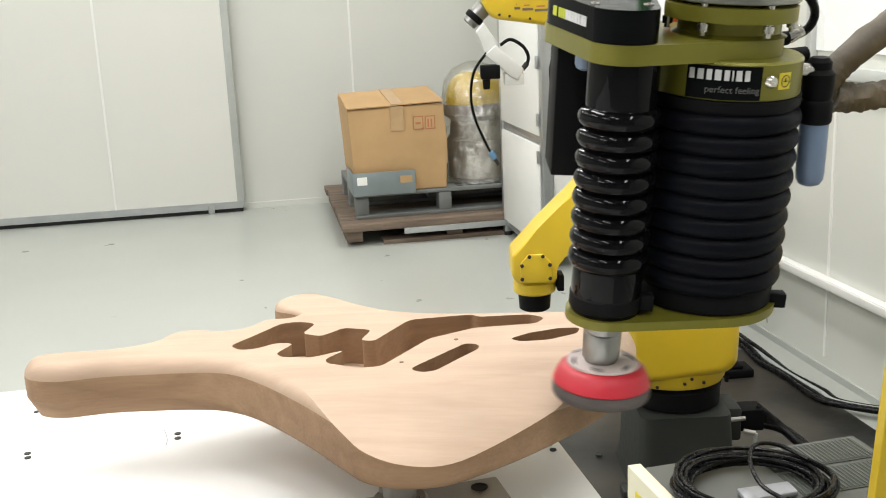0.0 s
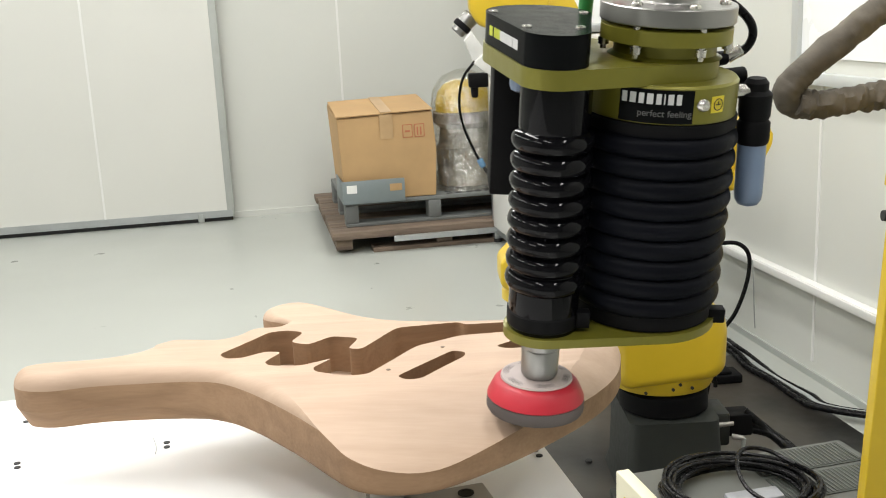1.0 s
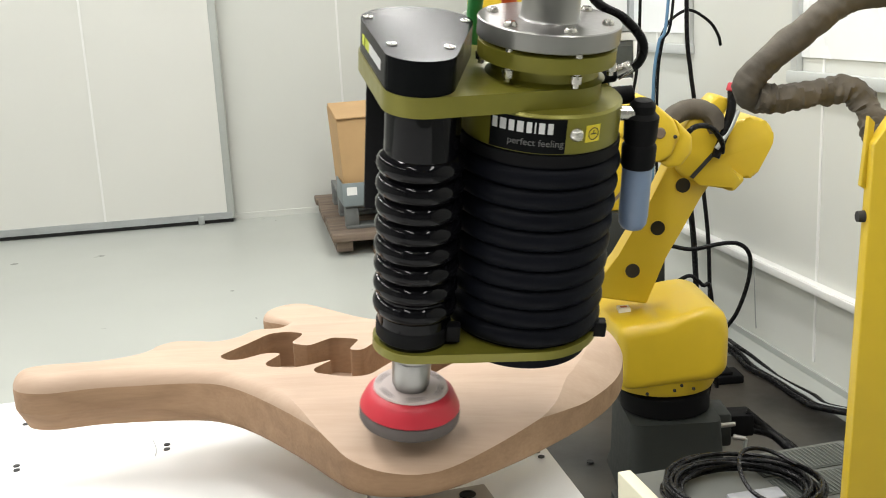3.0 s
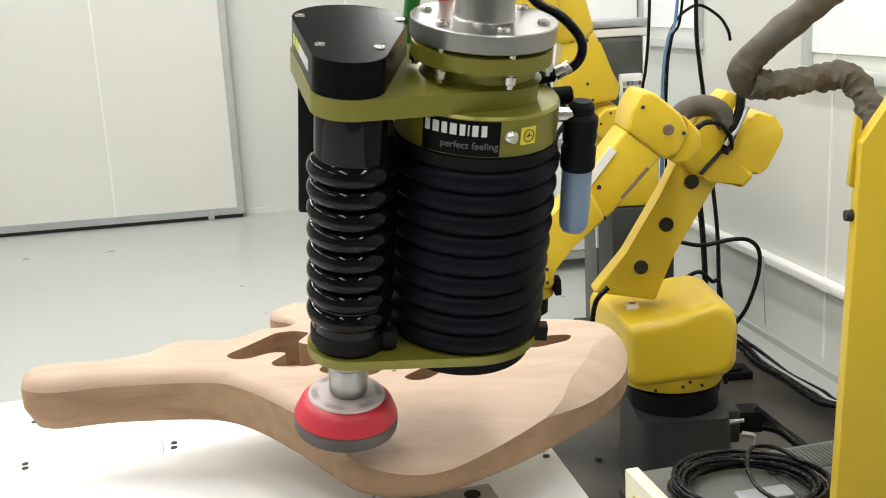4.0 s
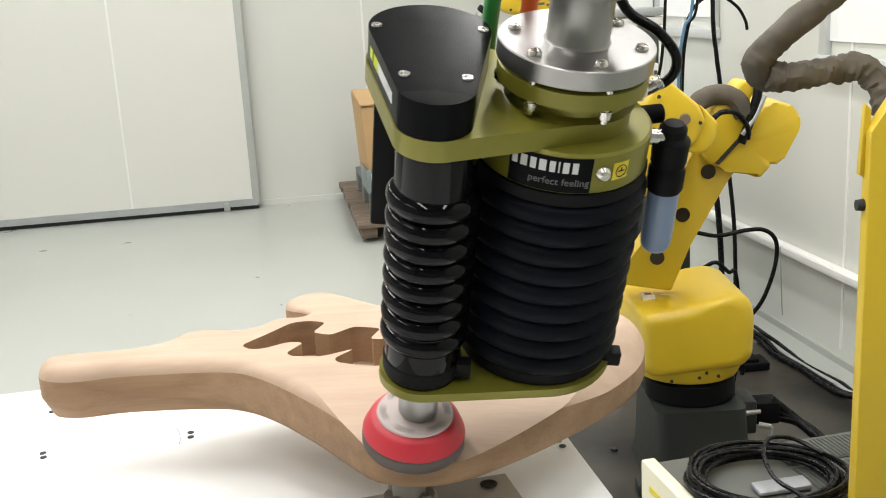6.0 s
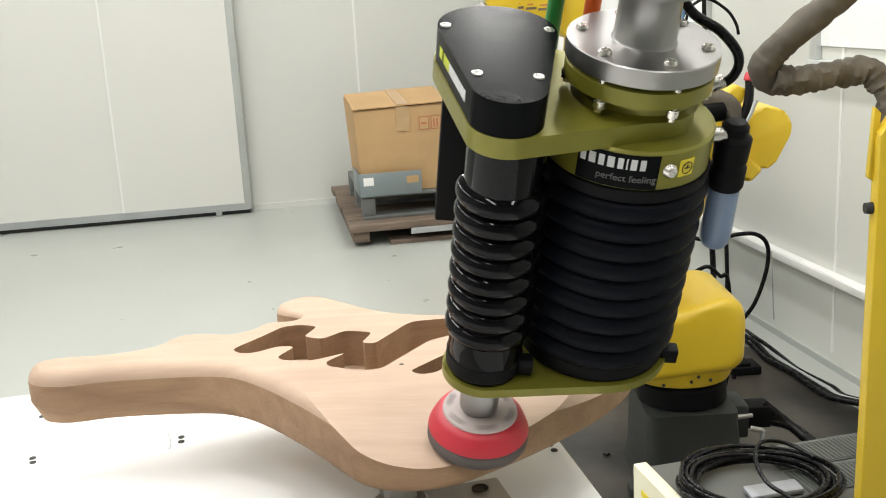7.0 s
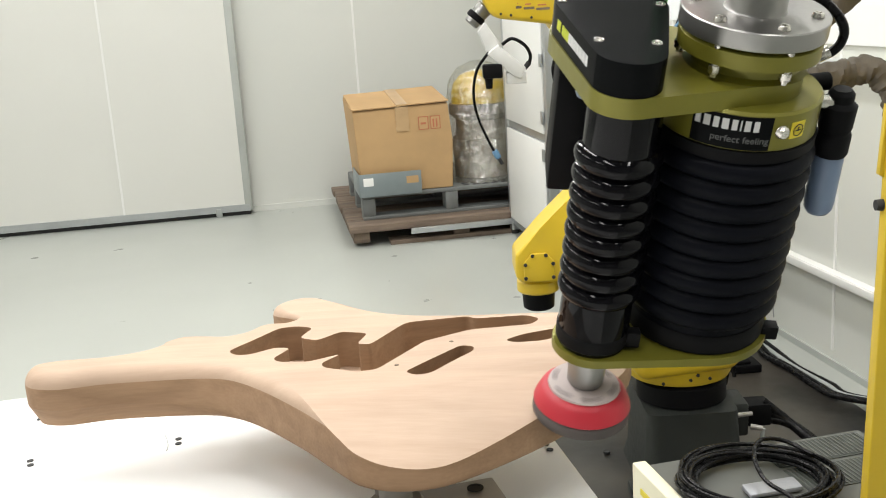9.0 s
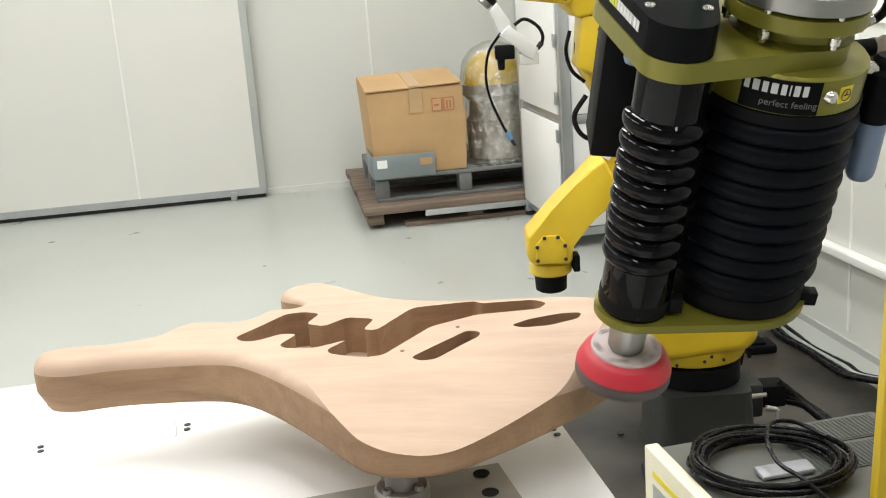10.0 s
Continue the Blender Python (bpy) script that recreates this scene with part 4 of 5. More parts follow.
    rows = [[bm.verts.new((x, 0.12, z)) for x, z in back]]
    mid = Vector((0.02, 0.385))
    for k in range(7):
        a = math.pi / 2 * k / 6
        inset = 0.024 * (1 - math.cos(a))
        ring = []
        for p in front:
            d = mid - Vector(p)
            q = Vector(p) + Vector((math.copysign(min(abs(d.x) * 0.4, inset), d.x), math.copysign(min(abs(d.y) * 0.4, inset), d.y)))
            ring.append(bm.verts.new((q.x, -0.098 - 0.024 * math.sin(a), q.y)))
        rows.append(ring)
    for p, q in zip(rows, rows[1:]):
        for k in range(len(p)):
            bm.faces.new((p[k], p[(k + 1) % len(p)], q[(k + 1) % len(p)], q[k]))
    bm.faces.new(rows[0][::-1])
    bm.faces.new(rows[-1])
    turret = part("turret", bm, M_YELLOW, t, "large rounded yellow turret", angle=50)
    part("sticker", box(B(), -0.085, -0.058, -0.02, 0.01, 0.452, 0.4625), M_WHITE, turret)
    part("sticker_bar", box(B(), -0.079, -0.064, -0.01, 0.0, 0.4625, 0.464), M_REDINK, turret)
    # lower arm with round openings
    u = Vector((0.114, 0, 0.191)).normalized()
    w = Vector((u.z, 0, -u.x))
    c0 = Vector((0.512 - 0.51, -0.03, 0.651))
    lower = []
    for s, d in ((-0.215, -0.066), (-0.165, 0.070), (-0.05, 0.052), (0.09, 0.050), (0.15, 0.055), (0.15, -0.055), (0.05, -0.046), (-0.10, -0.046)):
        q = c0 + u * s + w * d
        lower.append((q.x, q.z))
    arm = part("lower_arm", slab(B(), lower, -0.03, 0.03, 0.006), M_YELLOW, t, "flat yellow lower arm with round openings")
    for s in (0.11, 0.0, -0.112):
        q = c0 + u * s
        part("opening", rod(B(), (q.x, -0.0325, q.z), (q.x, -0.0285, q.z), 0.0165, None, 24), M_PLATE, arm, "dark round opening")
        part("opening_rim", rod(B(), (q.x, -0.0315, q.z), (q.x, -0.028, q.z), 0.0185, None, 24), M_YELLOW, arm)
    # elbow, motors and forearm
    part("elbow_motor_cover", slab(B(), rounded(P([(0.690, 0.885), (0.643, 0.800), (0.650, 0.790), (0.713, 0.749), (0.735, 0.755), (0.775, 0.832), (0.770, 0.868), (0.738, 0.890)]), 0.03, 4), -0.02, 0.14, 0.012), M_YELLOW, t, "rounded yellow motor cover")
    part("elbow_casting", slab(B(), P([(0.55, 0.781), (0.571, 0.762), (0.603, 0.757), (0.678, 0.726), (0.706, 0.755), (0.640, 0.805), (0.660, 0.848), (0.640, 0.895), (0.612, 0.912), (0.575, 0.89), (0.545, 0.84)]), -0.05, 0.08, 0.010), M_YELLOW, t, "yellow elbow casting")
    part("motor_cap", slab(B(), P([(0.60, 0.905), (0.64, 0.945), (0.672, 0.93), (0.64, 0.87)]), -0.045, 0.04, 0.008), M_YELLOW, t)
    part("gap_line", slab(B(), P([(0.578, 0.767), (0.586, 0.763), (0.635, 0.815), (0.628, 0.82)]), -0.054, -0.049, 0.0, 0.001), M_DARK, t)
    house = part("wrist_drive_housing", slab(B(), P([(0.402, 0.930), (0.424, 0.966), (0.448, 0.964), (0.506, 0.914), (0.520, 0.880), (0.500, 0.838), (0.472, 0.824), (0.392, 0.888)]), -0.205, -0.05, 0.008), M_YELLOW, t, "faceted yellow drive housing")
    part("housing_collar", slab(B(), P([(0.509, 0.915), (0.547, 0.876), (0.546, 0.842), (0.524, 0.815), (0.496, 0.812), (0.478, 0.826), (0.503, 0.840), (0.521, 0.880)]), -0.195, -0.05, 0.008), M_YELLOW, house)
    bolts(house, [(0.477 - 0.51, 0.887)], -0.205, 0.012, M_PALLET)
    bolts(house, [(0.508 - 0.51, 0.878), (0.425 - 0.51, 0.935)], -0.205, 0.004)
    fore = part("forearm", slab(B(), P([(0.390, 0.890), (0.466, 0.832), (0.352, 0.708), (0.338, 0.700), (0.276, 0.750)]), -0.20, -0.07, 0.009), M_YELLOW, t, "yellow forearm")
    part("name_strip", slab(B(), P([(0.358, 0.858), (0.372, 0.848), (0.318, 0.780), (0.304, 0.790)]), -0.204, -0.199, 0.0), M_WHITE, fore, "white strip")
    part("print_bar", slab(B(), P([(0.434, 0.812), (0.438, 0.808), (0.383, 0.748), (0.379, 0.752)]), -0.203, -0.199, 0.0), M_PALLET, fore)
    bolts(fore, [(0.335 - 0.51, 0.775), (0.345 - 0.51, 0.71)], -0.20, 0.005)
    part("wrist_arm", slab(B(), P([(0.300, 0.796), (0.268, 0.776), (0.240, 0.747), (0.194, 0.703), (0.140, 0.648), (0.139, 0.602), (0.150, 0.590), (0.222, 0.585), (0.231, 0.595), (0.227, 0.628), (0.268, 0.667), (0.335, 0.722)]), -0.275, -0.175, 0.009), M_YELLOW, t, "yellow wrist with bolted cover")
    cov = part("wrist_cover", slab(B(), P([(0.172, 0.650), (0.202, 0.650), (0.218, 0.632), (0.218, 0.592), (0.156, 0.592), (0.156, 0.632)]), -0.281, -0.273, 0.002), M_YELLOW, t)
    bolts(cov, [(0.174 - 0.51, 0.646), (0.201 - 0.51, 0.646), (0.159 - 0.51, 0.628), (0.215 - 0.51, 0.628), (0.159 - 0.51, 0.600), (0.215 - 0.51, 0.600)], -0.281, 0.004)
    part("wrist_flange", lathe(B(), [(0.040, 0.558), (0.044, 0.562), (0.044, 0.582), (0.040, 0.586)], 32, Matrix.Translation((0.188 - 0.51, -0.225, 0))), M_YELLOW, t)
    part("tool_flange", lathe(B(), [(0.026, 0.520), (0.032, 0.524), (0.034, 0.556), (0.036, 0.559)], 32, Matrix.Translation((0.188 - 0.51, -0.225, 0))), M_MATTE, t, "black tool flange")
    part("sensor_block", box(B(), 0.232 - 0.51, 0.246 - 0.51, -0.26, -0.22, 0.565, 0.60, 0.003), M_MATTE, t)
    # hoses and cables about the elbow
    part("hose_loop", tube(B(), [(0.0, -0.06, 0.86), (0.03, -0.05, 0.90), (0.07, -0.04, 0.915), (0.11, -0.05, 0.905), (0.13, -0.05, 0.87)], 0.022, 12, wrinkle=0.1), M_SLEEVE, t, "brown sleeved hose loop")
    part("elbow_cable", tube(B(), [(0.03, -0.13, 0.86), (0.06, -0.12, 0.885), (0.10, -0.10, 0.88), (0.13, -0.08, 0.845), (0.135, -0.065, 0.82)], 0.006, 10), M_CABLE, t)
    part("elbow_cable", tube(B(), [(0.12, -0.065, 0.81), (0.14, -0.065, 0.86), (0.155, -0.06, 0.91), (0.16, -0.05, 0.955)], 0.010, 10), M_CABLE, t)
    part("elbow_cable", tube(B(), [(0.12, -0.075, 0.83), (0.15, -0.07, 0.87), (0.17, -0.065, 0.91)], 0.005, 8), M_GREY, t)
    part("signal_lamp", rod(B(), (0.16, -0.05, 0.95), (0.163, -0.05, 0.968), 0.014, 0.012, 14, 0.002), M_RED, t, "small red signal cap")
    part("side_cable", tube(B(), [(-0.135, -0.06, 0.52), (-0.162, -0.06, 0.49), (-0.172, -0.06, 0.44), (-0.168, -0.06, 0.38)], 0.006, 8), M_CABLE, t)


build_robot()


def build_small_robot():
    o = Matrix.Translation((0.48, 3.25, 0))
    t = thing("handling_robot", o, "smaller yellow robot with a grey gripper bracket", "robot")

    def P(pts):
        return [(x - 0.48, z) for x, z in pts]
    stand = part("stand", box(B(), 0.07, 0.27, -0.10, 0.18, 0.05, 0.50, 0.008), M_PEDESTAL, t, "dark steel stand")
    part("foot_plate", box(B(), -0.02, 0.30, -0.14, 0.20, 0, 0.05, 0.006), M_PEDESTAL, stand)
    part("base", box(B(), 0.075, 0.225, -0.09, 0.09, 0.50, 0.66, 0.015), M_YELLOW, t)
    part("turret", slab(B(), P([(0.40, 0.87), (0.53, 0.86), (0.64, 0.72), (0.69, 0.65), (0.56, 0.65), (0.47, 0.73)]), -0.10, 0.08, 0.015, 0.02), M_YELLOW, t)
    sh = part("shoulder_cover", rod(B(), (0.065, -0.17, 0.775), (0.055, 0.02, 0.785), 0.052, 0.056, 32, 0.006), M_YELLOW, t, "round yellow shoulder cover")
    for k in range(5):
        a = k * 1.256 + 0.5
        part("bolt", rod(B(), (0.065 + 0.037 * math.cos(a), -0.170, 0.775 + 0.037 * math.sin(a)), (0.065 + 0.037 * math.cos(a), -0.174, 0.775 + 0.037 * math.sin(a)), 0.004, None, 8), M_DARK, sh)
    up = part("upper_arm", slab(B(), P([(0.405, 1.04), (0.50, 1.06), (0.505, 1.015), (0.578, 0.885), (0.565, 0.846), (0.472, 0.836), (0.385, 0.87)]), -0.14, 0.03, 0.012, 0.012), M_YELLOW, t)
    bolts(up, [(0.43 - 0.48, 1.03), (0.475 - 0.48, 1.03), (0.455 - 0.48, 0.985), (0.475 - 0.48, 0.90), (0.49 - 0.48, 0.85)], -0.14, 0.005)
    part("elbow", slab(B(), P([(0.345, 1.20), (0.45, 1.20), (0.475, 1.14), (0.50, 1.06), (0.47, 1.03), (0.39, 1.02), (0.35, 1.06)]), -0.15, 0.04, 0.015, 0.02), M_YELLOW, t)
    fa = part("forearm", slab(B(), P([(0.150, 1.21), (0.148, 1.15), (0.165, 1.112), (0.187, 1.093), (0.375, 1.062), (0.39, 1.16), (0.37, 1.21)]), -0.18, -0.07, 0.015, 0.012), M_YELLOW, t, "yellow forearm with small print")
    for k, (a, b) in enumerate(((0.245, 0.262), (0.268, 0.30), (0.305, 0.345))):
        part("print_bar", box(B(), a - 0.48, b - 0.48, -0.1815, -0.179, 1.118 - 0.004 * k, 1.125 - 0.004 * k), M_PALLET, fa)
        part("print_bar", box(B(), a - 0.475, b - 0.49, -0.1815, -0.179, 1.131 - 0.004 * k, 1.135 - 0.004 * k), M_REDINK, fa)
    bolts(fa, [(0.20 - 0.48, 1.105), (0.23 - 0.48, 1.10), (0.29 - 0.48, 1.09), (0.355 - 0.48, 1.08)], -0.18, 0.004)
    part("wrist", rod(B(), (-0.32, -0.12, 1.13), (-0.37, -0.12, 1.08), 0.027, 0.023, 20, 0.004), M_SILVER, t)
    part("wrist_ring", rod(B(), (-0.345, -0.12, 1.107), (-0.358, -0.12, 1.093), 0.029, None, 20, 0.003), M_MATTE, t)
    g = part("gripper_bracket", slab(B(), P([(0.128, 1.06), (0.15, 1.085), (0.19, 1.025), (0.178, 0.99), (0.15, 1.0)]), -0.23, -0.17, 0.003, 0.004), M_SHELL, t, "pale grey gripper bracket")
    part("gripper_block", slab(B(), P([(0.150, 0.995), (0.182, 1.020), (0.262, 0.950), (0.245, 0.918), (0.222, 0.93)]), -0.26, -0.17, 0.003, 0.003), M_SHELL, g)
    part("gripper_foot", box(B(), 0.205 - 0.48, 0.262 - 0.48, -0.255, -0.18, 0.905, 0.938, 0.002), M_SHELL, g)
    part("camera_sensor", box(B(), 0.135 - 0.48, 0.192 - 0.48, -0.27, -0.22, 0.925, 0.965, 0.004), M_MATTE, g, "black sensor")
    part("sensor_nozzle", rod(B(), (0.152 - 0.48, -0.25, 0.93), (0.152 - 0.48, -0.25, 0.895), 0.012, 0.010, 12, 0.002), M_MATTE, g)
    part("sensor_cable", tube(B(), [(-0.325, -0.25, 1.0), (-0.362, -0.25, 0.95), (-0.375, -0.25, 0.88), (-0.365, -0.25, 0.81), (-0.335, -0.25, 0.735), (-0.318, -0.25, 0.70)], 0.0042, 10), M_CABLE, g, "hanging black cable")
    part("plug", rod(B(), (-0.322, -0.25, 0.712), (-0.310, -0.25, 0.688), 0.010, 0.009, 12, 0.002), M_BLUEHOSE, g, "blue plug")
    part("plug_end", rod(B(), (-0.310, -0.25, 0.688), (-0.300, -0.25, 0.670), 0.006, 0.005, 10), M_DARK, g)
    part("loop_cable", tube(B(), [(-0.285, -0.25, 1.02), (-0.255, -0.25, 1.035), (-0.22, -0.25, 1.015), (-0.204, -0.25, 0.985), (-0.21, -0.25, 0.955)], 0.005, 10), M_CABLE, g)
    part("loop_plug", rod(B(), (-0.208, -0.25, 0.965), (-0.222, -0.25, 0.948), 0.008, 0.007, 10), M_DARK, g)
    for dx in (0.0, 0.03):
        part("arm_cable", tube(B(), [(-0.10 + dx, -0.02, 0.98), (-0.115 + dx, -0.03, 0.92), (-0.10 + dx, -0.03, 0.86), (-0.06 + dx, -0.03, 0.82)], 0.006, 8), M_CABLE, t)
    part("arm_cable", tube(B(), [(-0.06, -0.05, 0.78), (-0.10, -0.06, 0.72), (-0.08, -0.06, 0.66), (-0.02, -0.06, 0.63)], 0.008, 8), M_CABLE, t)


build_small_robot()


# ---- floor plate, cables, control box ----
def build_floor_things():
    pl = room_thing("floor_plate", -1.25, -5.6, 0, "dirty dark steel plate lying on the floor", "steel plate")
    part("sheet", box(B(), 0, 1.13, 0, 2.42, 0.0, 0.015, 0.002), M_PLATE, pl)
    for x, y in ((0.39, 1.80), (0.38, 1.35), (1.03, 2.3), (0.43, 2.3)):
        part("plate_bolt", rod(B(), (x, y, 0.015), (x, y, 0.02), 0.009, None, 8), M_DARK, pl)
    blk = thing("cable_duct_block", Matrix.Translation((0.83, 2.85, 0.015)) @ Matrix.Rotation(radians(4), 4, "Z"), "small black block on the floor plate", "block")
    part("block_body", box(B(), 0, 0.09, 0, 0.08, 0, 0.026, 0.005), M_MATTE, blk)
    part("block_cap", box(B(), 0.012, 0.06, 0.01, 0.07, 0.026, 0.036, 0.004), M_MATTE, blk)
    for k in range(4):
        j = 0.017 * k
        single("floor_cable", tube(B(), [(0.70 + j, 3.35, 0.03), (0.90 + j, 3.28, 0.026), (0.955 + j * 0.6, 3.10, 0.028 + 0.008 * (k % 2)), (0.962 + j, 2.96, 0.027), (0.995 + j * 0.6, 2.84, 0.028), (1.020 + j, 2.70, 0.027), (1.056 + j * 0.7, 2.61, 0.028), (1.20 + j, 2.52, 0.028), (1.40 + j, 2.46, 0.03)], 0.0085, 10), M_CABLE if k != 2 else M_GREY, Matrix(), "thick black cable lying along the wall", "cable", group="floor cables")
    for k in range(3):
        single("robot_cable", tube(B(), [(0.74, 2.28, 0.13 + 0.02 * k), (0.80, 2.25, 0.12), (0.87, 2.2 - 0.03 * k, 0.07), (0.95, 2.12 - 0.03 * k, 0.035), (1.10, 2.05 - 0.03 * k, 0.03), (1.3, 2.0, 0.03)], 0.012, 10), M_CABLE, Matrix(), "black robot supply cable on the floor plate", "cable", group="robot cables")
    # hanging cables by the wall
    hang = [([(0.752, 2.9, 1.6), (0.75, 2.9, 1.10), (0.762, 2.9, 0.95), (0.773, 2.9, 0.868), (0.80, 2.9, 0.624), (0.818, 2.9, 0.455), (0.825, 2.9, 0.26), (0.83, 2.9, 0.03)], 0.0062, M_CABLE),
            ([(0.745, 2.95, 0.75), (0.77, 2.95, 0.6), (0.79, 2.95, 0.42), (0.80, 2.95, 0.2), (0.80, 2.95, 0.03)], 0.009, M_CABLE),
            ([(0.69, 3.2, 1.6), (0.682, 3.2, 1.106), (0.671, 3.2, 0.936), (0.655, 3.2, 0.80), (0.65, 3.2, 0.3)], 0.005, M_CABLE),
            ([(0.80, 3.2, 1.6), (0.766, 3.2, 1.10), (0.74, 3.2, 1.018), (0.722, 3.2, 0.846), (0.72, 3.2, 0.3)], 0.005, M_BLUEHOSE),
            ([(0.815, 3.2, 1.6), (0.782, 3.2, 1.11), (0.752, 3.2, 1.02), (0.735, 3.2, 0.846), (0.735, 3.2, 0.3)], 0.0045, M_CABLE),
            ([(0.66, 2.7, 0.49), (0.72, 2.7, 0.478), (0.80, 2.7, 0.49), (0.85, 2.7, 0.485), (0.878, 2.7, 0.45), (0.875, 2.7, 0.38), (0.845, 2.7, 0.29), (0.80, 2.72, 0.2), (0.78, 2.75, 0.03)], 0.006, M_CABLE),
            ([(0.70, 2.8, 0.36), (0.74, 2.8, 0.375), (0.775, 2.8, 0.345), (0.80, 2.8, 0.32), (0.82, 2.8, 0.03)], 0.006, M_CABLE),
            ([(0.742, 3.3, 0.3), (0.748, 3.3, 0.85), (0.764, 3.3, 0.996), (0.778, 3.3, 1.049), (0.808, 3.3, 1.091), (0.862, 3.3, 1.114), (0.925, 3.3, 1.076), (0.955, 3.3, 1.031), (0.963, 3.3, 0.998)], 0.005, M_CABLE),
            ([(0.885, 2.69, 0.44), (0.890, 2.69, 0.36), (0.897, 2.70, 0.28), (0.90, 2.7, 0.24)], 0.0018, M_GREY)]
    for pts, r, mat in hang:
        single("hanging_cable", tube(B(), pts, r, 10), mat, Matrix(), "blue air hose hanging down by the wall" if mat is M_BLUEHOSE else "black cable hanging and looping by the wall", "cable", group="hanging cables")
    # control box with vents and a coil of cable on it
    c = thing("control_box", Matrix.Translation((0.297, 1.512, 0)) @ Matrix.Rotation(radians(13), 4, "Z"), "dark grey control box with cream front and top vents", "control box")
    part("housing", box(B(), 0.012, 0.40, -0.42, 0, 0.0, 0.402, 0.004), M_CONTROL, c)
    fr = part("front_panel", box(B(), -0.012, 0.0115, -0.43, 0.005, 0.0, 0.408, 0.003), M_CREAM, c, "cream front panel with yellow strip")
    part("strip", box(B(), -0.0135, -0.012, -0.42, -0.03, 0.368, 0.378), M_LABEL, fr)
    for k in range(3):
        part("panel_field", box(B(), -0.0135, -0.012, -0.13 - 0.13 * k, -0.03 - 0.13 * k, 0.25, 0.355), M_GREY, fr)
    for i, (y0, y1) in enumerate(((-0.085, -0.012), (-0.17, -0.095))):
        part("vent_field", box(B(), 0.20 + 0.0 * i, 0.385, y0, y1, 0.4022, 0.4035), M_VENT, c)
        for k in range(24):
            x = 0.204 + k * 0.0076
            part("vent_rib", box(B(), x, x + 0.0022, y0 + 0.004, y1 - 0.004, 0.4035, 0.4052), M_CONTROL, c)
    coil = thing("cable_coil", Matrix.Translation((0.456, 1.408, 0.404)), "coil of black cable lying on the control box", "cable")
    rng = random.Random(4)
    for k in range(15):
        r = 0.093 + 0.026 * rng.random()
        dx, dy = 0.014 * (rng.random() - 0.5), 0.012 * (rng.random() - 0.5)
        z = 0.007 + 0.0042 * (k % 5) + 0.003 * rng.random()
        pts = [(dx + r * math.cos(a), dy + 0.86 * r * math.sin(a), z + 0.003 * math.sin(2 * a + k)) for a in [2 * math.pi * j / 16 + k for j in range(17)]]
        part("turn", tube(B(), pts, 0.0034, 8, 4), M_CABLE, coil)
    part("loose_end", tube(B(), [(0.095, 0.035, 0.034), (0.06, 0.068, 0.045), (0.022, 0.062, 0.050), (0.0, 0.02, 0.045), (-0.002, -0.04, 0.035), (0.02, -0.085, 0.030), (0.045, -0.115, 0.012)], 0.0034, 8), M_CABLE, coil)
    bag = B()
    box(bag, 0.0, 0.085, -0.022, 0.010, 0.0, 0.009, 0.003)
    for v in bag.verts:
        v.co += Vector((0, 0, 0.004 * noise.noise(v.co * 60)))
    single("plastic_bag", bag, M_BAG, Matrix.Translation((0.432, 1.398, 0.4045)) @ Matrix.Rotation(radians(10), 4, "Z"), "small crumpled clear plastic bag", "bag")


build_floor_things()

# ---- column and hose of the robot that carries the sander ----
COLUMN_ROWS = [(0, 0.578, 3.7), (0.5, 0.576, 3.3), (1, 0.578, 2.9), (1.5, 0.571, 2.5), (2, 0.563, 2.1), (2.5, 0.555, 1.8), (4, 0.518, 1.6), (4.5, 0.511, 1.3), (5, 0.507, 0.7),
               (5.5, 0.504, 0.0), (7, 0.531, 0.5), (7.5, 0.539, 0.8), (8, 0.543, 1.0), (8.5, 0.545, 1.2), (9, 0.549, 1.5), (9.5, 0.551, 1.6), (10, 0.548, 1.8)]
COLUMN = thing("robot_column", pose(0.522, 1.25, 0.86), "tall yellow lower arm of the sanding robot", "robot arm")
HOSE_ROWS = [(0, 0.115, -0.03), (1, 0.085, -0.028), (2.5, 0.037, -0.025), (4, 0.004, 0.0), (4.5, 0, 0), (5.5, -0.006, -0.005), (7, 0.022, -0.005), (7.5, 0.028, -0.005), (9, 0.035, -0.008), (10, 0.045, -0.012)]
HOSE = thing("hose_bundle", pose(0, 0, 0), "brown fabric-sleeved hose bundle bent in a loop", "hose")


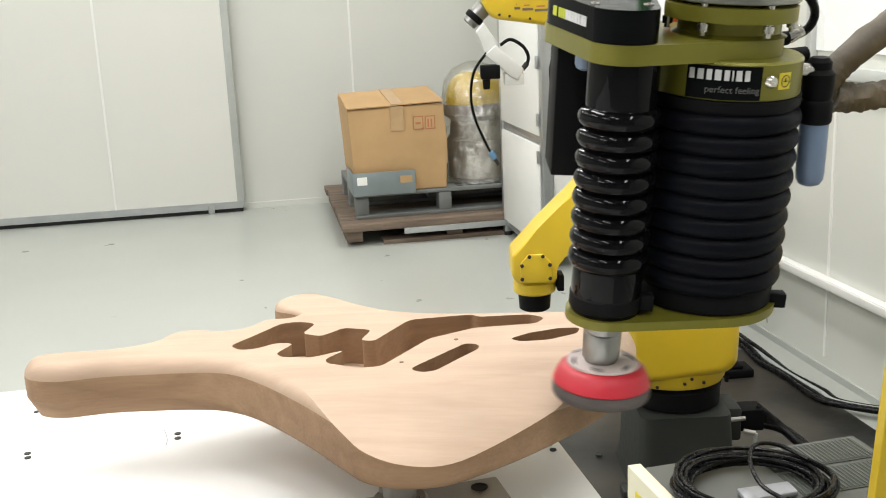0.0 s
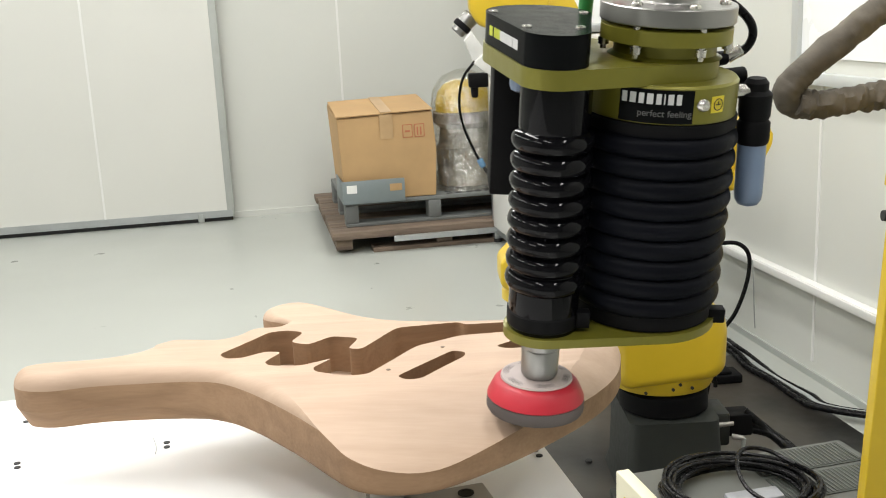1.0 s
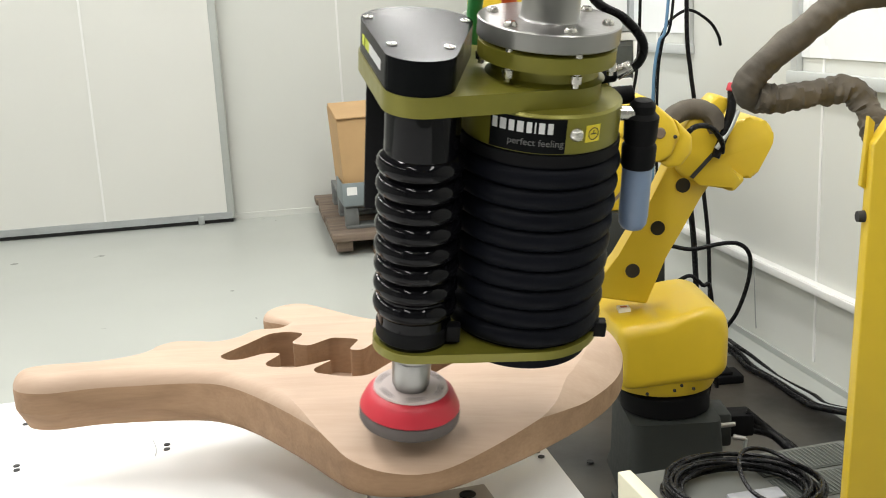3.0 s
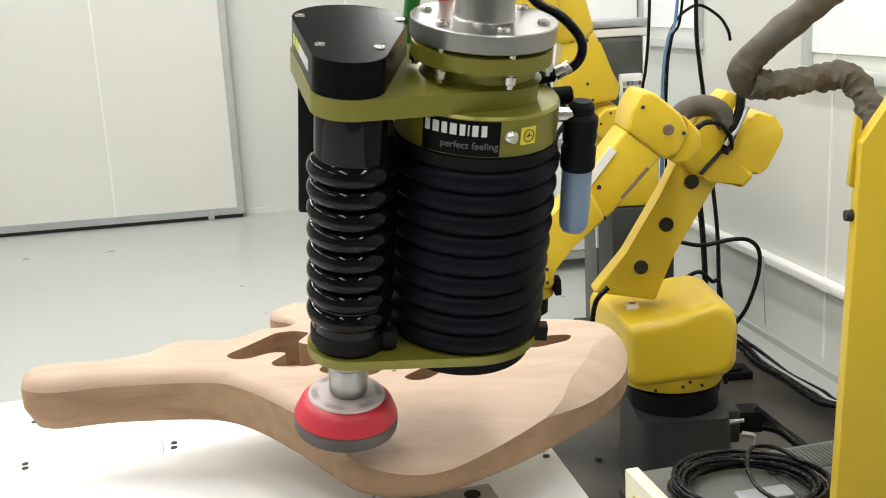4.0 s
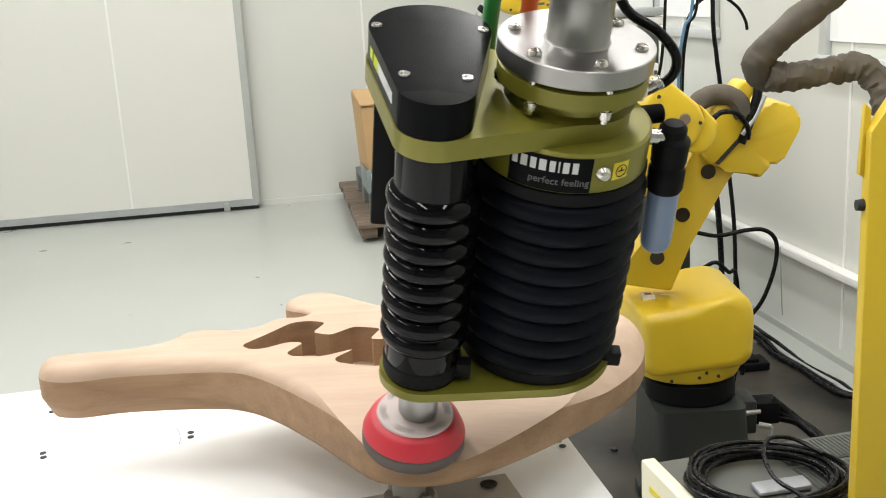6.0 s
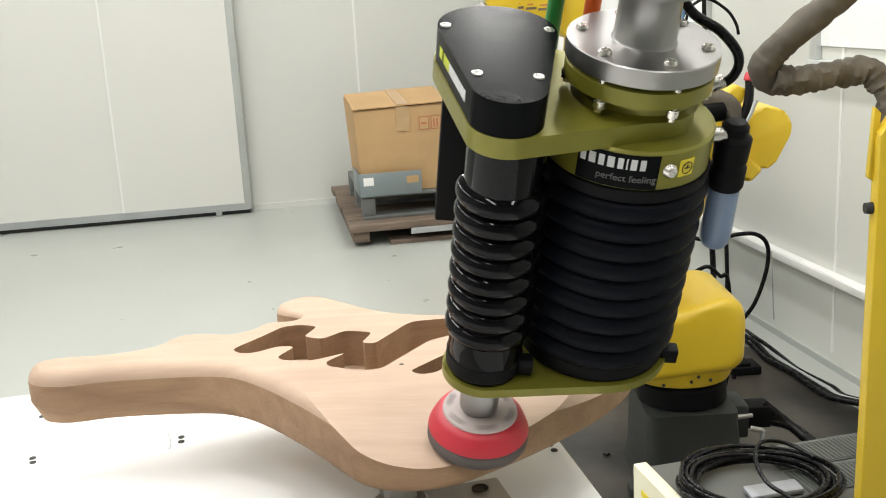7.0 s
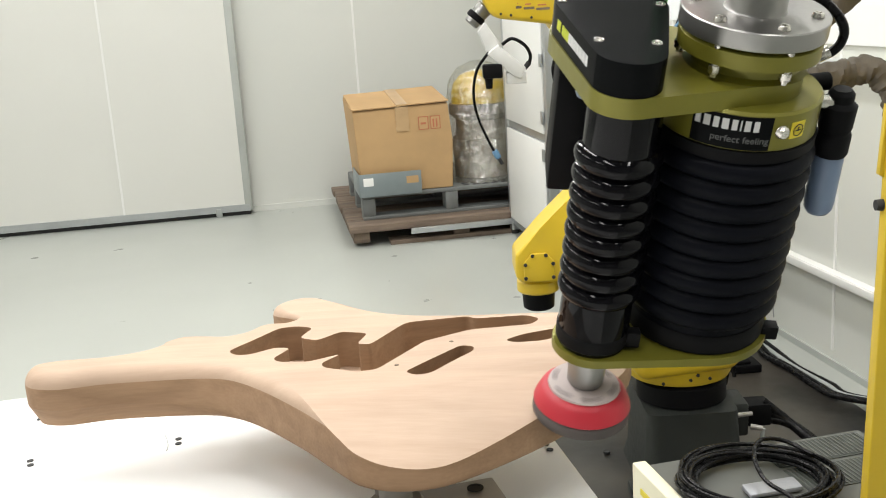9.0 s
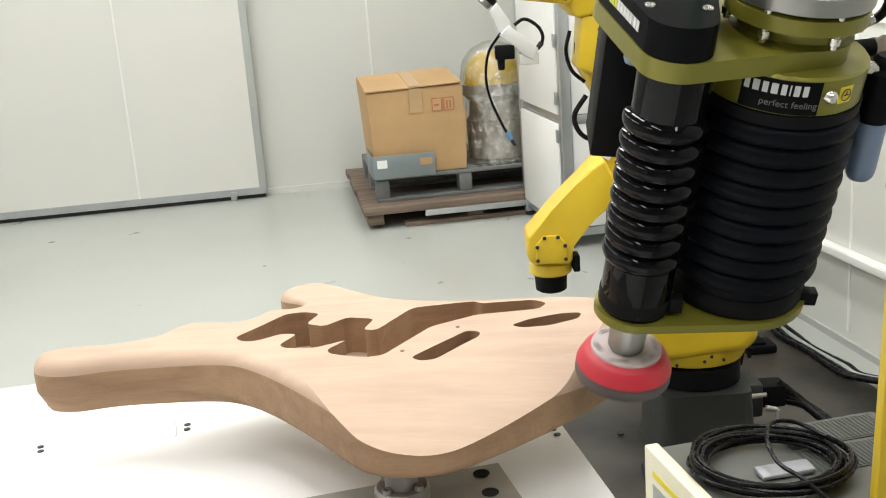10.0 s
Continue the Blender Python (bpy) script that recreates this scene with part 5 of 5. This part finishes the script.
def build_column():
    t = COLUMN
    part("arm_casting", slab(B(), [(0.006, -0.84), (0.30, -0.84), (0.30, 0.30), (0.16, 0.30), (0.05, 0.175), (0.006, 0.105)], -0.022, 0.0, 0.002), M_YELLOW, t)
    part("arm_rib", box(B(), 0.10, 0.29, 0.0, 0.14, -0.84, 0.16, 0.01), M_YELLOW, t)
    part("edge_plate", slab(B(), [(0.0, 0.05), (0.008, 0.045), (0.012, 0.13), (0.004, 0.138)], -0.006, 0.004, 0.001), M_YELLOW, t)
    part("side_bolt", rod(B(), (0.008, -0.008, 0.012), (-0.003, -0.008, 0.012), 0.008, 0.007, 12), M_DARK, t)
    h = HOSE
    part("lower_branch", tube(B(), [(0.634, 1.44, 0.945), (0.632, 1.46, 0.970), (0.628, 1.48, 1.000), (0.608, 1.49, 1.024), (0.571, 1.5, 1.024), (0.535, 1.5, 1.020), (0.500, 1.5, 1.017), (0.472, 1.5, 1.022)], 0.0200, 20, 10, 0.30), M_SLEEVE, h)
    part("upper_branch", tube(B(), [(0.500, 1.52, 1.016), (0.472, 1.515, 1.019), (0.459, 1.505, 1.035), (0.466, 1.5, 1.052), (0.486, 1.5, 1.072), (0.537, 1.5, 1.112), (0.571, 1.5, 1.139), (0.600, 1.5, 1.155), (0.64, 1.5, 1.162), (0.70, 1.5, 1.164), (0.80, 1.5, 1.19)], 0.0215, 20, 10, 0.14), M_SLEEVE, h)
    part("hose_nut", rod(B(), (0.640, 1.42, 0.965), (0.640, 1.42, 0.945), 0.012, None, 12, 0.001), M_GREY, h)


build_column()


def motions():
    walk(TOOL, [(r[0], pose(*r[1:])) for r in TOOL_ROWS])
    for ob in CARRIAGE:
        walk(ob, [(t, pose(0, 0, z)) for t, z in STROKE])
    # the pad turns and orbits fast all the time
    spin = []
    for k in range(301):
        t = k / 30
        z = float(np.interp(t, [a for a, _ in STROKE], [b for _, b in STROKE]))
        spin.append((t, pose(0.002 * math.cos(k * 2.6), 0.002 * math.sin(k * 2.6), z, -4) @ pose(0, 0, 0, 0, 0, (k * 71) % 360)))
    walk(PAD, spin)
    walk(COLUMN, [(t, pose(x, 1.25, 0.86, 0, lean, 0)) for t, x, lean in COLUMN_ROWS])
    walk(HOSE, [(t, pose(x, 0, z)) for t, x, z in HOSE_ROWS])


motions()
